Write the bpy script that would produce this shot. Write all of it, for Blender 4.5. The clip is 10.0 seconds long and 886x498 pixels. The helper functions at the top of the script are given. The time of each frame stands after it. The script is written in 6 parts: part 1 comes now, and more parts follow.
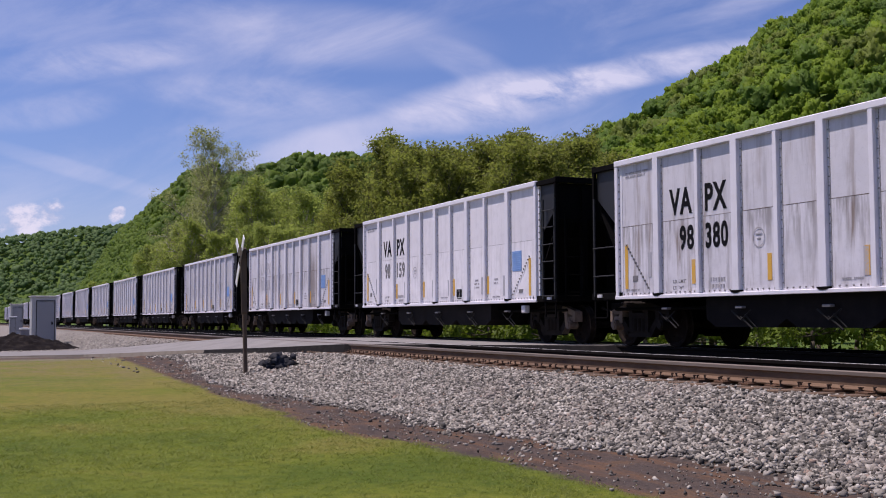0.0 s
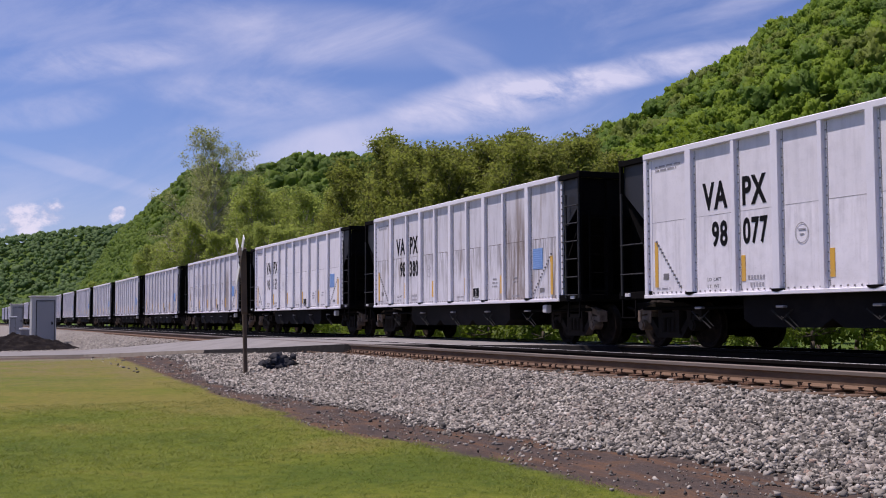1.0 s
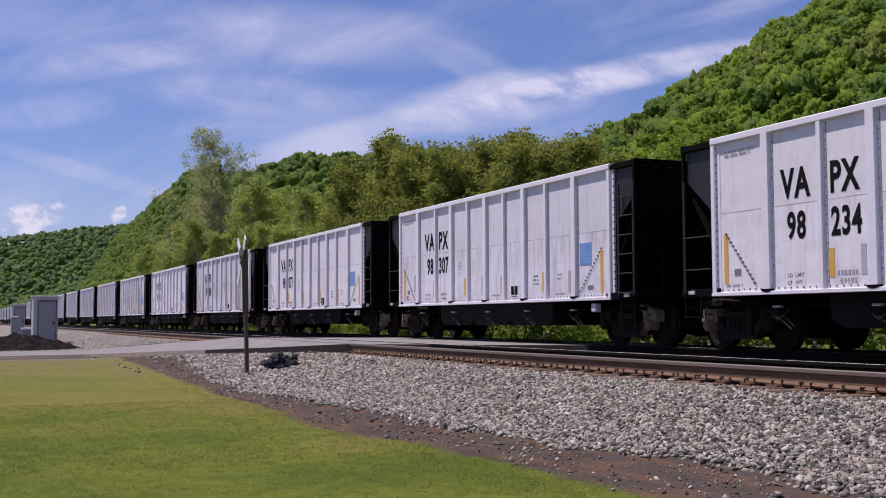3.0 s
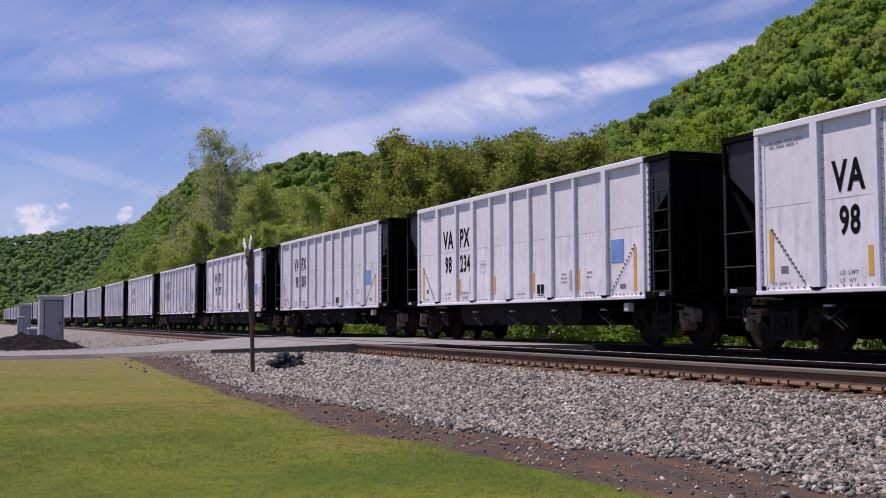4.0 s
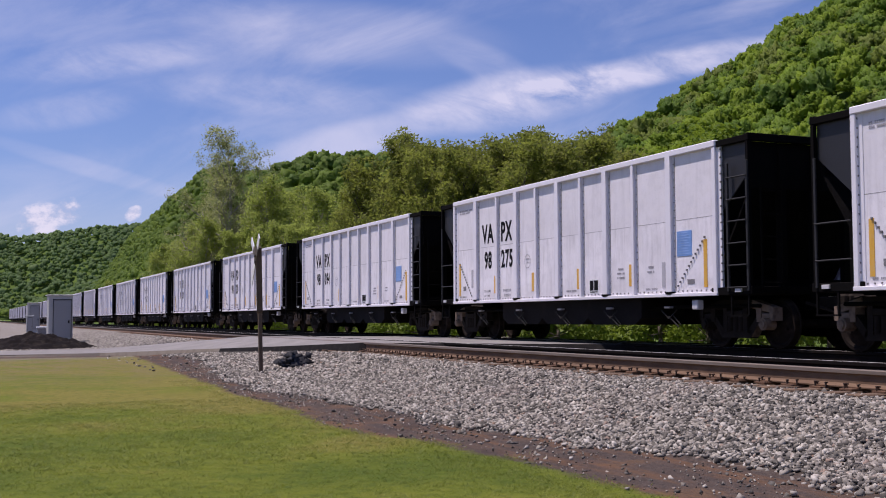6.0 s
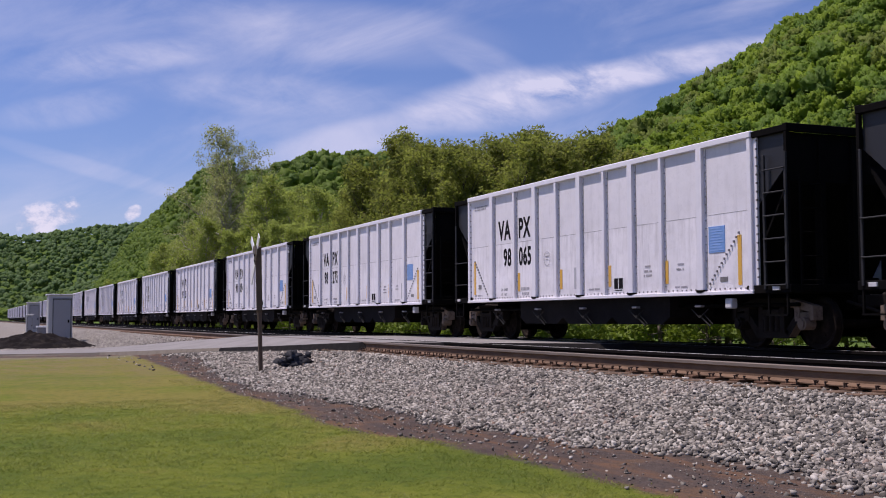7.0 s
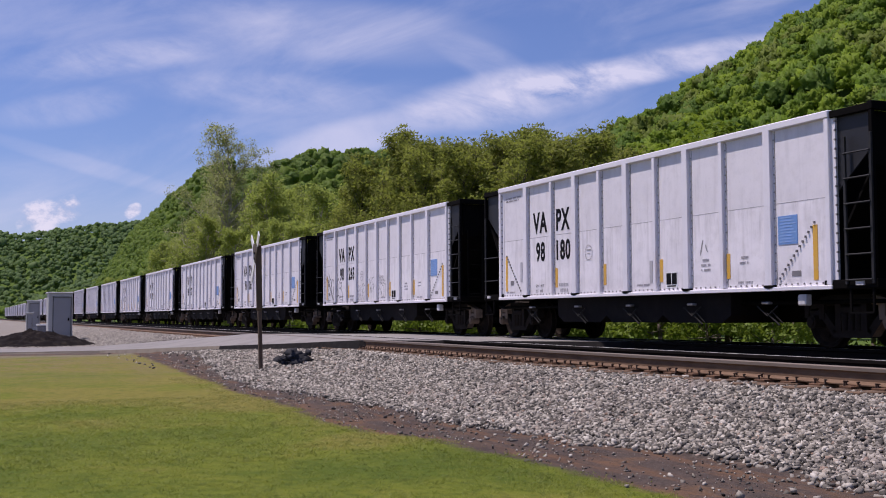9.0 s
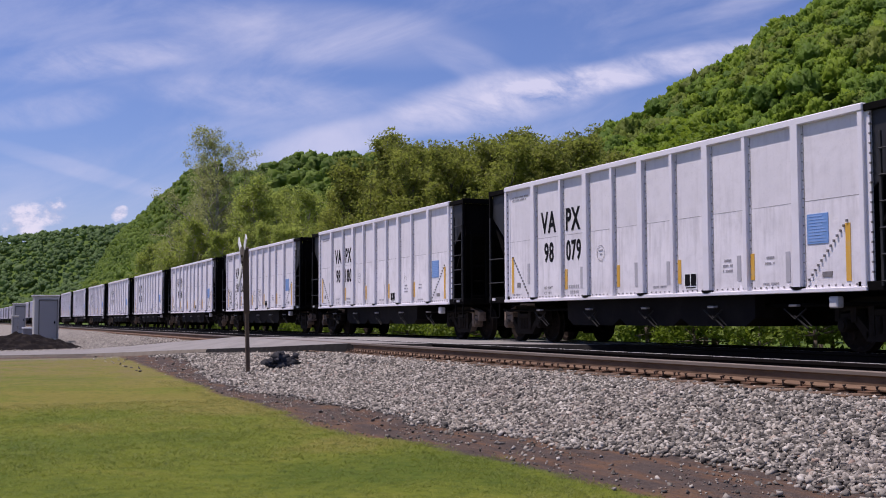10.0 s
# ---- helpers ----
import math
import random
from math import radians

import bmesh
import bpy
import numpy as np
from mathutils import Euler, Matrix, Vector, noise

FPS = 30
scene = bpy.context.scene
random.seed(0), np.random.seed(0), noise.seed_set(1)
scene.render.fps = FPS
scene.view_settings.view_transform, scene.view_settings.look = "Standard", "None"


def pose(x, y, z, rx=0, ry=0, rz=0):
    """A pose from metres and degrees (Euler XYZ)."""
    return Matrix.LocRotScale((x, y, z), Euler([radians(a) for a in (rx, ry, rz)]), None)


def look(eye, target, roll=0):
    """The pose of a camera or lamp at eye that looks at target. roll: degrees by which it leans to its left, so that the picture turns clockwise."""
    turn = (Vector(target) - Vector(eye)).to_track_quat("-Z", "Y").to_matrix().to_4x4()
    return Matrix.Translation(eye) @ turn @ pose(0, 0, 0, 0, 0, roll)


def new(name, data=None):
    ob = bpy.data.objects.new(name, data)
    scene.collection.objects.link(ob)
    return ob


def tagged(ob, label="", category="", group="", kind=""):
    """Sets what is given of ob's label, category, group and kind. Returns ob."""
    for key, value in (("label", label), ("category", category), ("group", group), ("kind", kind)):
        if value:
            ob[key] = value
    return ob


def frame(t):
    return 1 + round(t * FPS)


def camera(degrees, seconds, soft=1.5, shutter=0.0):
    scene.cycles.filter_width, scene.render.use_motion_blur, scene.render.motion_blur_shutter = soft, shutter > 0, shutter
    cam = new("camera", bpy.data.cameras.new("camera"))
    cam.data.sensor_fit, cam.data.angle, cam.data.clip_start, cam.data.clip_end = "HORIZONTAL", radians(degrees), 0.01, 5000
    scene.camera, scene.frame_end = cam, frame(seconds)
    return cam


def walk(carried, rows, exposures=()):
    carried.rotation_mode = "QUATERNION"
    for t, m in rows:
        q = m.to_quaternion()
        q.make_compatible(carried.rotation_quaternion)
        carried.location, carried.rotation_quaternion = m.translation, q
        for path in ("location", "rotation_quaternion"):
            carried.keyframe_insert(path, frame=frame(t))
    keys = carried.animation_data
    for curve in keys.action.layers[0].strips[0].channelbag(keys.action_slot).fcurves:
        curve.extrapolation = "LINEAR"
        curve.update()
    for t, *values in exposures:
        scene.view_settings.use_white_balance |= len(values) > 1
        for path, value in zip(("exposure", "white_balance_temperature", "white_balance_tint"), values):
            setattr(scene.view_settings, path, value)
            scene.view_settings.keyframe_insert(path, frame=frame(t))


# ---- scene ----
EYE = Vector((0.0, 0.0, 0.6))
FOCAL = 2000.6 / 784.0
YAW, TILT, ROLL = 23.585, 3.546, -0.245


def aim(turn, drop):
    """Camera pose; turn and drop are small angles, in 784ths of the half width."""
    yaw = radians(YAW) - turn / 784.0 / FOCAL
    tilt = radians(TILT) + drop / 784.0 / FOCAL
    way = Vector((-math.cos(yaw) * math.cos(tilt), math.sin(yaw) * math.cos(tilt), math.sin(tilt)))
    return look(EYE, EYE + way, ROLL)


cam = camera(2 * math.degrees(math.atan(1 / FOCAL)), 10.0, soft=1.02, shutter=0.03)
PAN = [(0.0, 0, 0), (2.5, 0, 0), (2.7, 0.4, 0), (3.2, 4.2, 0), (3.8, 9.7, 0), (4.0, 12.4, -0.2), (4.25, 17, -0.4), (4.5, 21, -0.8), (4.75, 24.2, -1.1), (5.0, 26, -1.4),
       (5.5, 26.5, -1.6), (6.2, 26.3, -2.4), (7.0, 26, -3.2), (7.5, 26, -4.4), (8.0, 26, -5.7), (8.5, 26, -6), (9.0, 26, -6.6), (9.4, 25.8, -7.8),
       (9.55, 24, -7.8), (9.7, 19, -6.3), (9.85, 11, -3.7), (10.0, 4, -1.3)]
walk(cam, [(t, aim(a, b)) for t, a, b in PAN], exposures=[(0.0, -0.05, 6500, 24), (10.0, -0.05, 6500, 24)])

# ---- daylight ----
SUN = Vector((-0.22, -0.30, 0.93)).normalized()
sun = new("sun", bpy.data.lights.new("sun", "SUN"))
sun.data.energy, sun.data.angle, sun.data.color = 4.9, radians(0.53), (1.0, 0.95, 0.88)
sun.matrix_world = look(SUN * 60, (0, 0, 0))

world = bpy.data.worlds.new("sky")
scene.world = world
world.use_nodes = True
wt = world.node_tree
wt.nodes.clear()


def wnode(kind, **kw):
    n = wt.nodes.new(kind)
    for k, v in kw.items():
        if k in n.inputs:
            n.inputs[k].default_value = v
    return n


def wmath(op, a, b=None, c=None, clamp=False):
    n = wt.nodes.new("ShaderNodeMath")
    n.operation, n.use_clamp = op, clamp
    for i, v in enumerate((a, b, c)):
        if v is None:
            continue
        if isinstance(v, (int, float)):
            n.inputs[i].default_value = v
        else:
            wt.links.new(v, n.inputs[i])
    return n.outputs[0]


def build_sky():
    sky = wt.nodes.new("ShaderNodeTexSky")
    sky.sky_type, sky.sun_disc = "NISHITA", False
    sky.sun_elevation = math.asin(SUN.z)
    sky.sun_rotation = math.atan2(SUN.x, SUN.y)
    sky.air_density, sky.dust_density, sky.ozone_density = 1.0, 0.4, 2.0
    coord = wt.nodes.new("ShaderNodeTexCoord").outputs["Generated"]
    # turn the sky so that its first axis looks down the valley
    m = wt.nodes.new("ShaderNodeMapping")
    m.vector_type = "POINT"
    m.inputs["Rotation"].default_value = (0, 0, radians(180 + YAW))
    wt.links.new(coord, m.inputs["Vector"])
    sep = wt.nodes.new("ShaderNodeSeparateXYZ")
    wt.links.new(m.outputs[0], sep.inputs[0])
    ahead, left, up = sep.outputs
    ahead = wmath("MAXIMUM", ahead, 0.05)
    u = wmath("DIVIDE", wmath("MULTIPLY", left, -1.0), ahead)   # to the right
    v = wmath("DIVIDE", up, ahead)                              # up

    def noise_at(su, sv, skew, scale, detail, seed, rough=0.55, dist=0.0):
        comb = wt.nodes.new("ShaderNodeCombineXYZ")
        wt.links.new(wmath("MULTIPLY", u, su), comb.inputs[0])
        wt.links.new(wmath("MULTIPLY", wmath("MULTIPLY_ADD", u, -skew, v), sv), comb.inputs[1])
        comb.inputs[2].default_value = seed
        n = wnode("ShaderNodeTexNoise", Scale=scale, Detail=detail, Roughness=rough, Distortion=dist)
        wt.links.new(comb.outputs[0], n.inputs["Vector"])
        return n.outputs["Fac"]

    def spot(cu, cv, ru, rv, skew=0.0):
        du = wmath("MULTIPLY", wmath("SUBTRACT", u, cu), 1 / ru)
        dv = wmath("MULTIPLY", wmath("SUBTRACT", wmath("MULTIPLY_ADD", u, -skew, v), cv - skew * cu), 1 / rv)
        d = wmath("ADD", wmath("POWER", wmath("ABSOLUTE", du), 2.0), wmath("POWER", wmath("ABSOLUTE", dv), 2.0))
        return wmath("SUBTRACT", 1.0, d, clamp=True)

    def smooth(x, lo, hi):
        n = wt.nodes.new("ShaderNodeMapRange")
        n.interpolation_type = "SMOOTHSTEP"
        wt.links.new(x, n.inputs[0])
        n.inputs[1].default_value, n.inputs[2].default_value = lo, hi
        return n.outputs[0]

    wisps = noise_at(1.0, 2.6, 0.20, 5.0, 9, 3.7, 0.6, 0.5)
    fine = noise_at(1.0, 2.0, -0.25, 16.0, 9, 9.1, 0.62, 0.4)
    veil = wmath("MULTIPLY", smooth(wisps, 0.40, 0.75), 0.30)
    soft = wmath("MULTIPLY_ADD", wisps, 1.1, -0.05)
    crisp = wmath("MULTIPLY_ADD", fine, 2.7, -0.72)
    bands = [(0.16, 0.218, 0.16, 0.018, 0.20, crisp, 0.85), (0.05, 0.195, 0.13, 0.030, 0.16, crisp, 0.75), (-0.09, 0.160, 0.12, 0.022, 0.22, soft, 0.6),
             (0.03, 0.225, 0.07, 0.022, -0.45, crisp, 0.22), (-0.10, 0.255, 0.17, 0.035, -0.08, soft, 0.55), (-0.31, 0.232, 0.12, 0.020, 0.10, crisp, 0.42),
             (-0.35, 0.187, 0.08, 0.020, 0.12, crisp, 0.30), (-0.17, 0.20, 0.14, 0.022, -0.06, crisp, 0.30), (-0.33, 0.135, 0.12, 0.010, -0.30, soft, 0.35), (0.25, 0.275, 0.15, 0.010, 0.25, soft, 0.18)]
    cover = veil
    for cu, cv, ru, rv, skew, tex, amount in bands:
        cover = wmath("ADD", cover, wmath("MULTIPLY", wmath("MULTIPLY", smooth(spot(cu, cv, ru, rv, skew), 0.0, 0.9), tex, clamp=True), amount))
    puff = noise_at(1.0, 1.4, 0.0, 62.0, 7, 1.3, 0.60)
    cum = wmath("MAXIMUM", wmath("MAXIMUM", spot(-0.373, 0.088, 0.025, 0.019, 0.1), spot(-0.348, 0.096, 0.018, 0.014, 0.1)), spot(-0.289, 0.094, 0.009, 0.008, 0.3))
    cumulus = smooth(wmath("ADD", wmath("MULTIPLY", wmath("POWER", cum, 0.5), 0.8), wmath("MULTIPLY_ADD", puff, 2.0, -1.10)), 0.20, 0.90)
    cumulus = wmath("MULTIPLY", cumulus, wmath("MULTIPLY", smooth(cum, 0.0, 0.35), 0.86))
    low = wmath("MULTIPLY", smooth(v, 0.16, 0.0), 0.30)
    cover = wmath("MULTIPLY", wmath("ADD", cover, low, clamp=True), 0.92)

    mixa = wt.nodes.new("ShaderNodeMix")
    mixa.data_type = "RGBA"
    wt.links.new(cover, mixa.inputs["Factor"])
    tint = wt.nodes.new("ShaderNodeMix")
    tint.data_type, tint.blend_type = "RGBA", "MULTIPLY"
    tint.inputs["Factor"].default_value = 1.0
    wt.links.new(sky.outputs[0], tint.inputs["A"])
    tint.inputs["B"].default_value = SKY_TINT
    wt.links.new(tint.outputs["Result"], mixa.inputs["A"])
    mixa.inputs["B"].default_value = CLOUD_COL
    mixb = wt.nodes.new("ShaderNodeMix")
    mixb.data_type = "RGBA"
    wt.links.new(cumulus, mixb.inputs["Factor"])
    wt.links.new(mixa.outputs["Result"], mixb.inputs["A"])
    shade = wt.nodes.new("ShaderNodeMix")      # brighter billows, greyer hollows
    shade.data_type = "RGBA"
    wt.links.new(smooth(puff, 0.38, 0.60), shade.inputs["Factor"])
    shade.inputs["A"].default_value = tuple(c * k for c, k in zip(CUMULUS_COL, (0.76, 0.80, 0.88, 1.0)))
    shade.inputs["B"].default_value = tuple(c * k for c, k in zip(CUMULUS_COL, (1.06, 1.06, 1.06, 1.0)))
    wt.links.new(shade.outputs["Result"], mixb.inputs["B"])
    bg = wt.nodes.new("ShaderNodeBackground")
    bg.inputs["Strength"].default_value = 0.12
    wt.links.new(mixb.outputs["Result"], bg.inputs["Color"])
    out = wt.nodes.new("ShaderNodeOutputWorld")
    wt.links.new(bg.outputs[0], out.inputs["Surface"])


SKY_TINT = (0.565, 0.645, 0.90, 1)
CLOUD_COL = (5.6, 5.9, 7.2, 1)
CUMULUS_COL = (6.3, 6.3, 7.1, 1)
build_sky()


# ---- materials ----
class Nodes:
    """A small builder for one node material."""

    def __init__(self, name):
        self.mat = bpy.data.materials.new(name)
        self.mat.use_nodes = True
        self.nt = self.mat.node_tree
        self.nt.nodes.clear()
        self.out = self.nt.nodes.new("ShaderNodeOutputMaterial")
        self.bsdf = self.nt.nodes.new("ShaderNodeBsdfPrincipled")
        self.nt.links.new(self.bsdf.outputs[0], self.out.inputs["Surface"])

    def put(self, sock, v):
        if isinstance(v, (int, float, tuple)):
            sock.default_value = v
        else:
            self.nt.links.new(v, sock)

    def set(self, **kw):
        for k, v in kw.items():
            self.put(self.bsdf.inputs[k.replace("_", " ")], v)
        return self

    def coord(self, kind="Object", scale=(1, 1, 1)):
        m = self.nt.nodes.new("ShaderNodeMapping")
        m.inputs["Scale"].default_value = scale
        if kind == "World":
            self.nt.links.new(self.nt.nodes.new("ShaderNodeNewGeometry").outputs["Position"], m.inputs["Vector"])
        else:
            self.nt.links.new(self.nt.nodes.new("ShaderNodeTexCoord").outputs[kind], m.inputs["Vector"])
        return m.outputs[0]

    def shifted(self, vec, amount):
        """Shift a coordinate by a random amount per object, so that repeats differ."""
        r = self.nt.nodes.new("ShaderNodeObjectInfo").outputs["Random"]
        n = self.nt.nodes.new("ShaderNodeVectorMath")
        n.operation = "ADD"
        self.nt.links.new(vec, n.inputs[0])
        c = self.nt.nodes.new("ShaderNodeCombineXYZ")
        s = self.math("MULTIPLY", r, amount)
        for i in range(3):
            self.nt.links.new(s, c.inputs[i])
        self.nt.links.new(c.outputs[0], n.inputs[1])
        return n.outputs[0]

    def noise(self, vec, scale, detail=4, rough=0.55, dist=0.0):
        n = self.nt.nodes.new("ShaderNodeTexNoise")
        n.inputs["Scale"].default_value, n.inputs["Detail"].default_value = scale, detail
        n.inputs["Roughness"].default_value, n.inputs["Distortion"].default_value = rough, dist
        self.nt.links.new(vec, n.inputs["Vector"])
        return n.outputs["Fac"]

    def voronoi(self, vec, scale, out="Distance"):
        n = self.nt.nodes.new("ShaderNodeTexVoronoi")
        n.inputs["Scale"].default_value = scale
        self.nt.links.new(vec, n.inputs["Vector"])
        return n.outputs[out]

    def ramp(self, fac, stops):
        n = self.nt.nodes.new("ShaderNodeValToRGB")
        e = n.color_ramp.elements
        while len(e) < len(stops):
            e.new(0.5)
        for el, (p, c) in zip(e, stops):
            el.position = p
            el.color = (*c, 1) if len(c) == 3 else c
        self.nt.links.new(fac, n.inputs[0])
        return n.outputs[0]

    def math(self, op, a, b=None, c=None, clamp=False):
        n = self.nt.nodes.new("ShaderNodeMath")
        n.operation, n.use_clamp = op, clamp
        for i, v in enumerate((a, b, c)):
            if v is not None:
                self.put(n.inputs[i], v)
        return n.outputs[0]

    def smooth(self, x, lo, hi):
        n = self.nt.nodes.new("ShaderNodeMapRange")
        n.interpolation_type = "SMOOTHSTEP"
        self.nt.links.new(x, n.inputs[0])
        n.inputs[1].default_value, n.inputs[2].default_value = lo, hi
        return n.outputs[0]

    def mix(self, fac, a, b, blend="MIX"):
        n = self.nt.nodes.new("ShaderNodeMix")
        n.data_type, n.blend_type = "RGBA", blend
        self.put(n.inputs["Factor"], fac)
        self.put(n.inputs["A"], (*a, 1) if isinstance(a, tuple) and len(a) == 3 else a)
        self.put(n.inputs["B"], (*b, 1) if isinstance(b, tuple) and len(b) == 3 else b)
        return n.outputs["Result"]

    def bump(self, height, strength=0.3, distance=0.02):
        n = self.nt.nodes.new("ShaderNodeBump")
        n.inputs["Strength"].default_value, n.inputs["Distance"].default_value = strength, distance
        self.nt.links.new(height, n.inputs["Height"])
        self.nt.links.new(n.outputs[0], self.bsdf.inputs["Normal"])
        return self

    def island(self):
        return self.nt.nodes.new("ShaderNodeNewGeometry").outputs["Random Per Island"]

    def one(self):
        return self.nt.nodes.new("ShaderNodeObjectInfo").outputs["Random"]

    def axis(self, vec, i):
        s = self.nt.nodes.new("ShaderNodeSeparateXYZ")
        self.nt.links.new(vec, s.inputs[0])
        return s.outputs[i]


SILL_Z = 1.02


def painted_panel(name, stain, base=(0.79, 0.77, 0.825), rusty=0.0):
    """White aluminium car side with vertical run-off streaks and rust; stain 0 to 1."""
    n = Nodes(name)
    v = n.shifted(n.coord("Object"), 37.0)
    s = n.nt.nodes.new("ShaderNodeMapping")
    s.inputs["Scale"].default_value = (1.0, 1.0, 0.10)
    n.nt.links.new(v, s.inputs["Vector"])
    streak = n.noise(s.outputs[0], 7.0, 6, 0.6)
    broad = n.noise(v, 0.9, 4, 0.6)
    grain = n.noise(v, 22.0, 5, 0.65)
    z = n.axis(n.coord("Object"), 2)
    below = n.smooth(z, SILL_Z + 1.70, SILL_Z + 1.10)
    foot = n.smooth(z, SILL_Z + 0.60, SILL_Z + 0.02)
    col = n.mix(n.math("MULTIPLY", n.smooth(broad, 0.40, 0.75), 0.55), base, tuple(c * 0.80 for c in base))
    col = n.mix(n.math("MULTIPLY", n.smooth(n.noise(v, 4.2, 6, 0.68), 0.44, 0.70), 0.30), col, tuple(c * 0.66 for c in base))
    upper = n.smooth(z, SILL_Z + 1.50, SILL_Z + 1.54)
    col = n.mix(n.math("MULTIPLY", upper, 0.32), col, tuple(c * 0.72 for c in base))
    run = n.math("MULTIPLY", n.smooth(z, SILL_Z + 0.35 - 0.3 * rusty, SILL_Z + 1.50), n.math("SUBTRACT", 1.0, upper))
    run = n.math("MULTIPLY", run, n.smooth(n.noise(s.outputs[0], 10.0, 4, 0.65), 0.40, 0.66))
    col = n.mix(n.math("MULTIPLY", run, 0.10 + 0.62 * stain, clamp=True), col, (0.14, 0.118, 0.105))
    col = n.mix(n.math("MULTIPLY", n.smooth(streak, 0.47, 0.76), n.math("MULTIPLY_ADD", below, 0.14 + 0.2 * stain, 0.14 + 0.45 * stain)), col, (0.33, 0.31, 0.32))
    col = n.mix(n.math("MULTIPLY", n.smooth(grain, 0.56, 0.78), 0.26 + 0.2 * stain), col, (0.40, 0.38, 0.40))
    col = n.mix(n.math("MULTIPLY", foot, n.math("MULTIPLY_ADD", n.noise(v, 5.0, 5, 0.65), 0.7, -0.12), clamp=True), col, (0.34, 0.31, 0.31))
    rust = n.math("MULTIPLY", n.smooth(n.noise(s.outputs[0], 3.1, 5, 0.62, 0.4), 0.70 - 0.20 * stain, 0.86 - 0.16 * stain), n.math("MULTIPLY_ADD", below, 0.10 + 0.35 * stain, 0.06 + 0.50 * stain))
    col = n.mix(rust, col, (0.20, 0.13, 0.085))
    if rusty:
        wash = n.math("MULTIPLY", n.smooth(n.noise(s.outputs[0], 4.5, 6, 0.7), 0.38, 0.62), n.smooth(z, SILL_Z + 2.75, SILL_Z + 1.6))
        col = n.mix(n.math("MULTIPLY", wash, rusty), col, (0.17, 0.115, 0.080))
    n.set(Base_Color=col, Roughness=0.5, Metallic=0.0)
    n.bump(n.noise(v, 2.2, 3), 0.25, 0.03)
    return n.mat


def plain(name, col, rough=0.6, metal=0.0, dirt=0.35, dirt_col=(0.05, 0.045, 0.04), scale=4.0, bump=0.15, spec=0.5):
    n = Nodes(name)
    v = n.shifted(n.coord("Object"), 19.0)
    big = n.smooth(n.noise(v, scale, 6, 0.62), 0.45, 0.75)
    small = n.smooth(n.noise(v, scale * 9, 4, 0.6), 0.5, 0.8)
    c = n.mix(n.math("MULTIPLY", big, dirt), col, dirt_col)
    c = n.mix(n.math("MULTIPLY", small, dirt * 0.6), c, tuple(x * 0.55 for x in col))
    n.set(Base_Color=c, Roughness=rough, Metallic=metal)
    n.bsdf.inputs["Specular IOR Level"].default_value = spec
    n.bump(n.noise(v, scale * 14, 3), bump, 0.01)
    return n.mat


def leaf_material(name, stops, trans=0.35):
    n = Nodes(name)
    f = n.island()
    w = n.coord("World")
    spray = n.noise(w, 1.6, 4, 0.7)
    col = n.ramp(n.math("ADD", n.math("MULTIPLY", f, 0.6), n.math("MULTIPLY_ADD", spray, 1.2, -0.4)), stops)
    tone = n.noise(w, 0.13, 2, 0.55)
    col = n.mix(n.math("MULTIPLY", n.smooth(tone, 0.50, 0.66), 0.45), col, tuple(0.75 * a for a in stops[0][1]))
    col = n.mix(n.math("MULTIPLY", n.smooth(tone, 0.46, 0.34), 0.45), col, tuple(1.12 * a for a in stops[2][1]))
    crown = n.voronoi(w, 0.15, "Color")
    col = n.mix(n.math("MULTIPLY", n.smooth(crown, 0.50, 0.25), 0.50), col, tuple(0.72 * a for a in stops[0][1]))
    col = n.mix(n.math("MULTIPLY", n.smooth(crown, 0.55, 0.80), 0.45), col, tuple(1.15 * a for a in stops[2][1]))
    stand = n.noise(w, 0.05, 2, 0.5)
    col = n.mix(n.math("MULTIPLY", n.smooth(stand, 0.48, 0.60), 0.42), col, tuple(0.85 * a for a in stops[0][1]))
    n.set(Base_Color=col, Roughness=0.6)
    n.bsdf.inputs["Specular IOR Level"].default_value = 0.25
    tr = n.nt.nodes.new("ShaderNodeBsdfTranslucent")
    n.nt.links.new(n.mix(0.5, col, (0.22, 0.30, 0.03)), tr.inputs["Color"])
    mx = n.nt.nodes.new("ShaderNodeMixShader")
    mx.inputs[0].default_value = trans
    n.nt.links.new(n.bsdf.outputs[0], mx.inputs[1])
    n.nt.links.new(tr.outputs[0], mx.inputs[2])
    n.nt.links.new(mx.outputs[0], n.out.inputs["Surface"])
    return n.mat


PANEL_CLEAN = painted_panel("white_car_side", 0.11, (0.89, 0.86, 0.895))
PANEL_WORN = painted_panel("worn_car_side", 0.36, (0.81, 0.79, 0.84))
PANEL_STAINED = painted_panel("stained_car_side", 0.9, (0.76, 0.74, 0.785))
# Far cars: white base dimmed, rib shade seen at a slant put into it.
PANEL_FAR_DIM = painted_panel("far_dimmed_car_side", 0.55, (0.60, 0.585, 0.615))
PANEL_RUSTY = painted_panel("rusty_car_side", 1.0, (0.74, 0.715, 0.75), 0.75)
WHITE_FRAME = plain("white_frame", (0.80, 0.78, 0.825), 0.5, 0.0, 0.16, (0.42, 0.40, 0.40), 3.0, 0.08)
BLACK_STEEL = plain("black_steel", (0.0048, 0.0044, 0.0044), 0.9, 0.0, 0.5, (0.010, 0.008, 0.007), 2.5, spec=0.06)
# Truck steel kept near-black: the car body's shade is put into it.
BLACK_TRUCK = plain("shade_dark_truck_steel", (0.020, 0.015, 0.012), 0.85, 0.0, 0.7, (0.008, 0.006, 0.005), 3.0, spec=0.15)
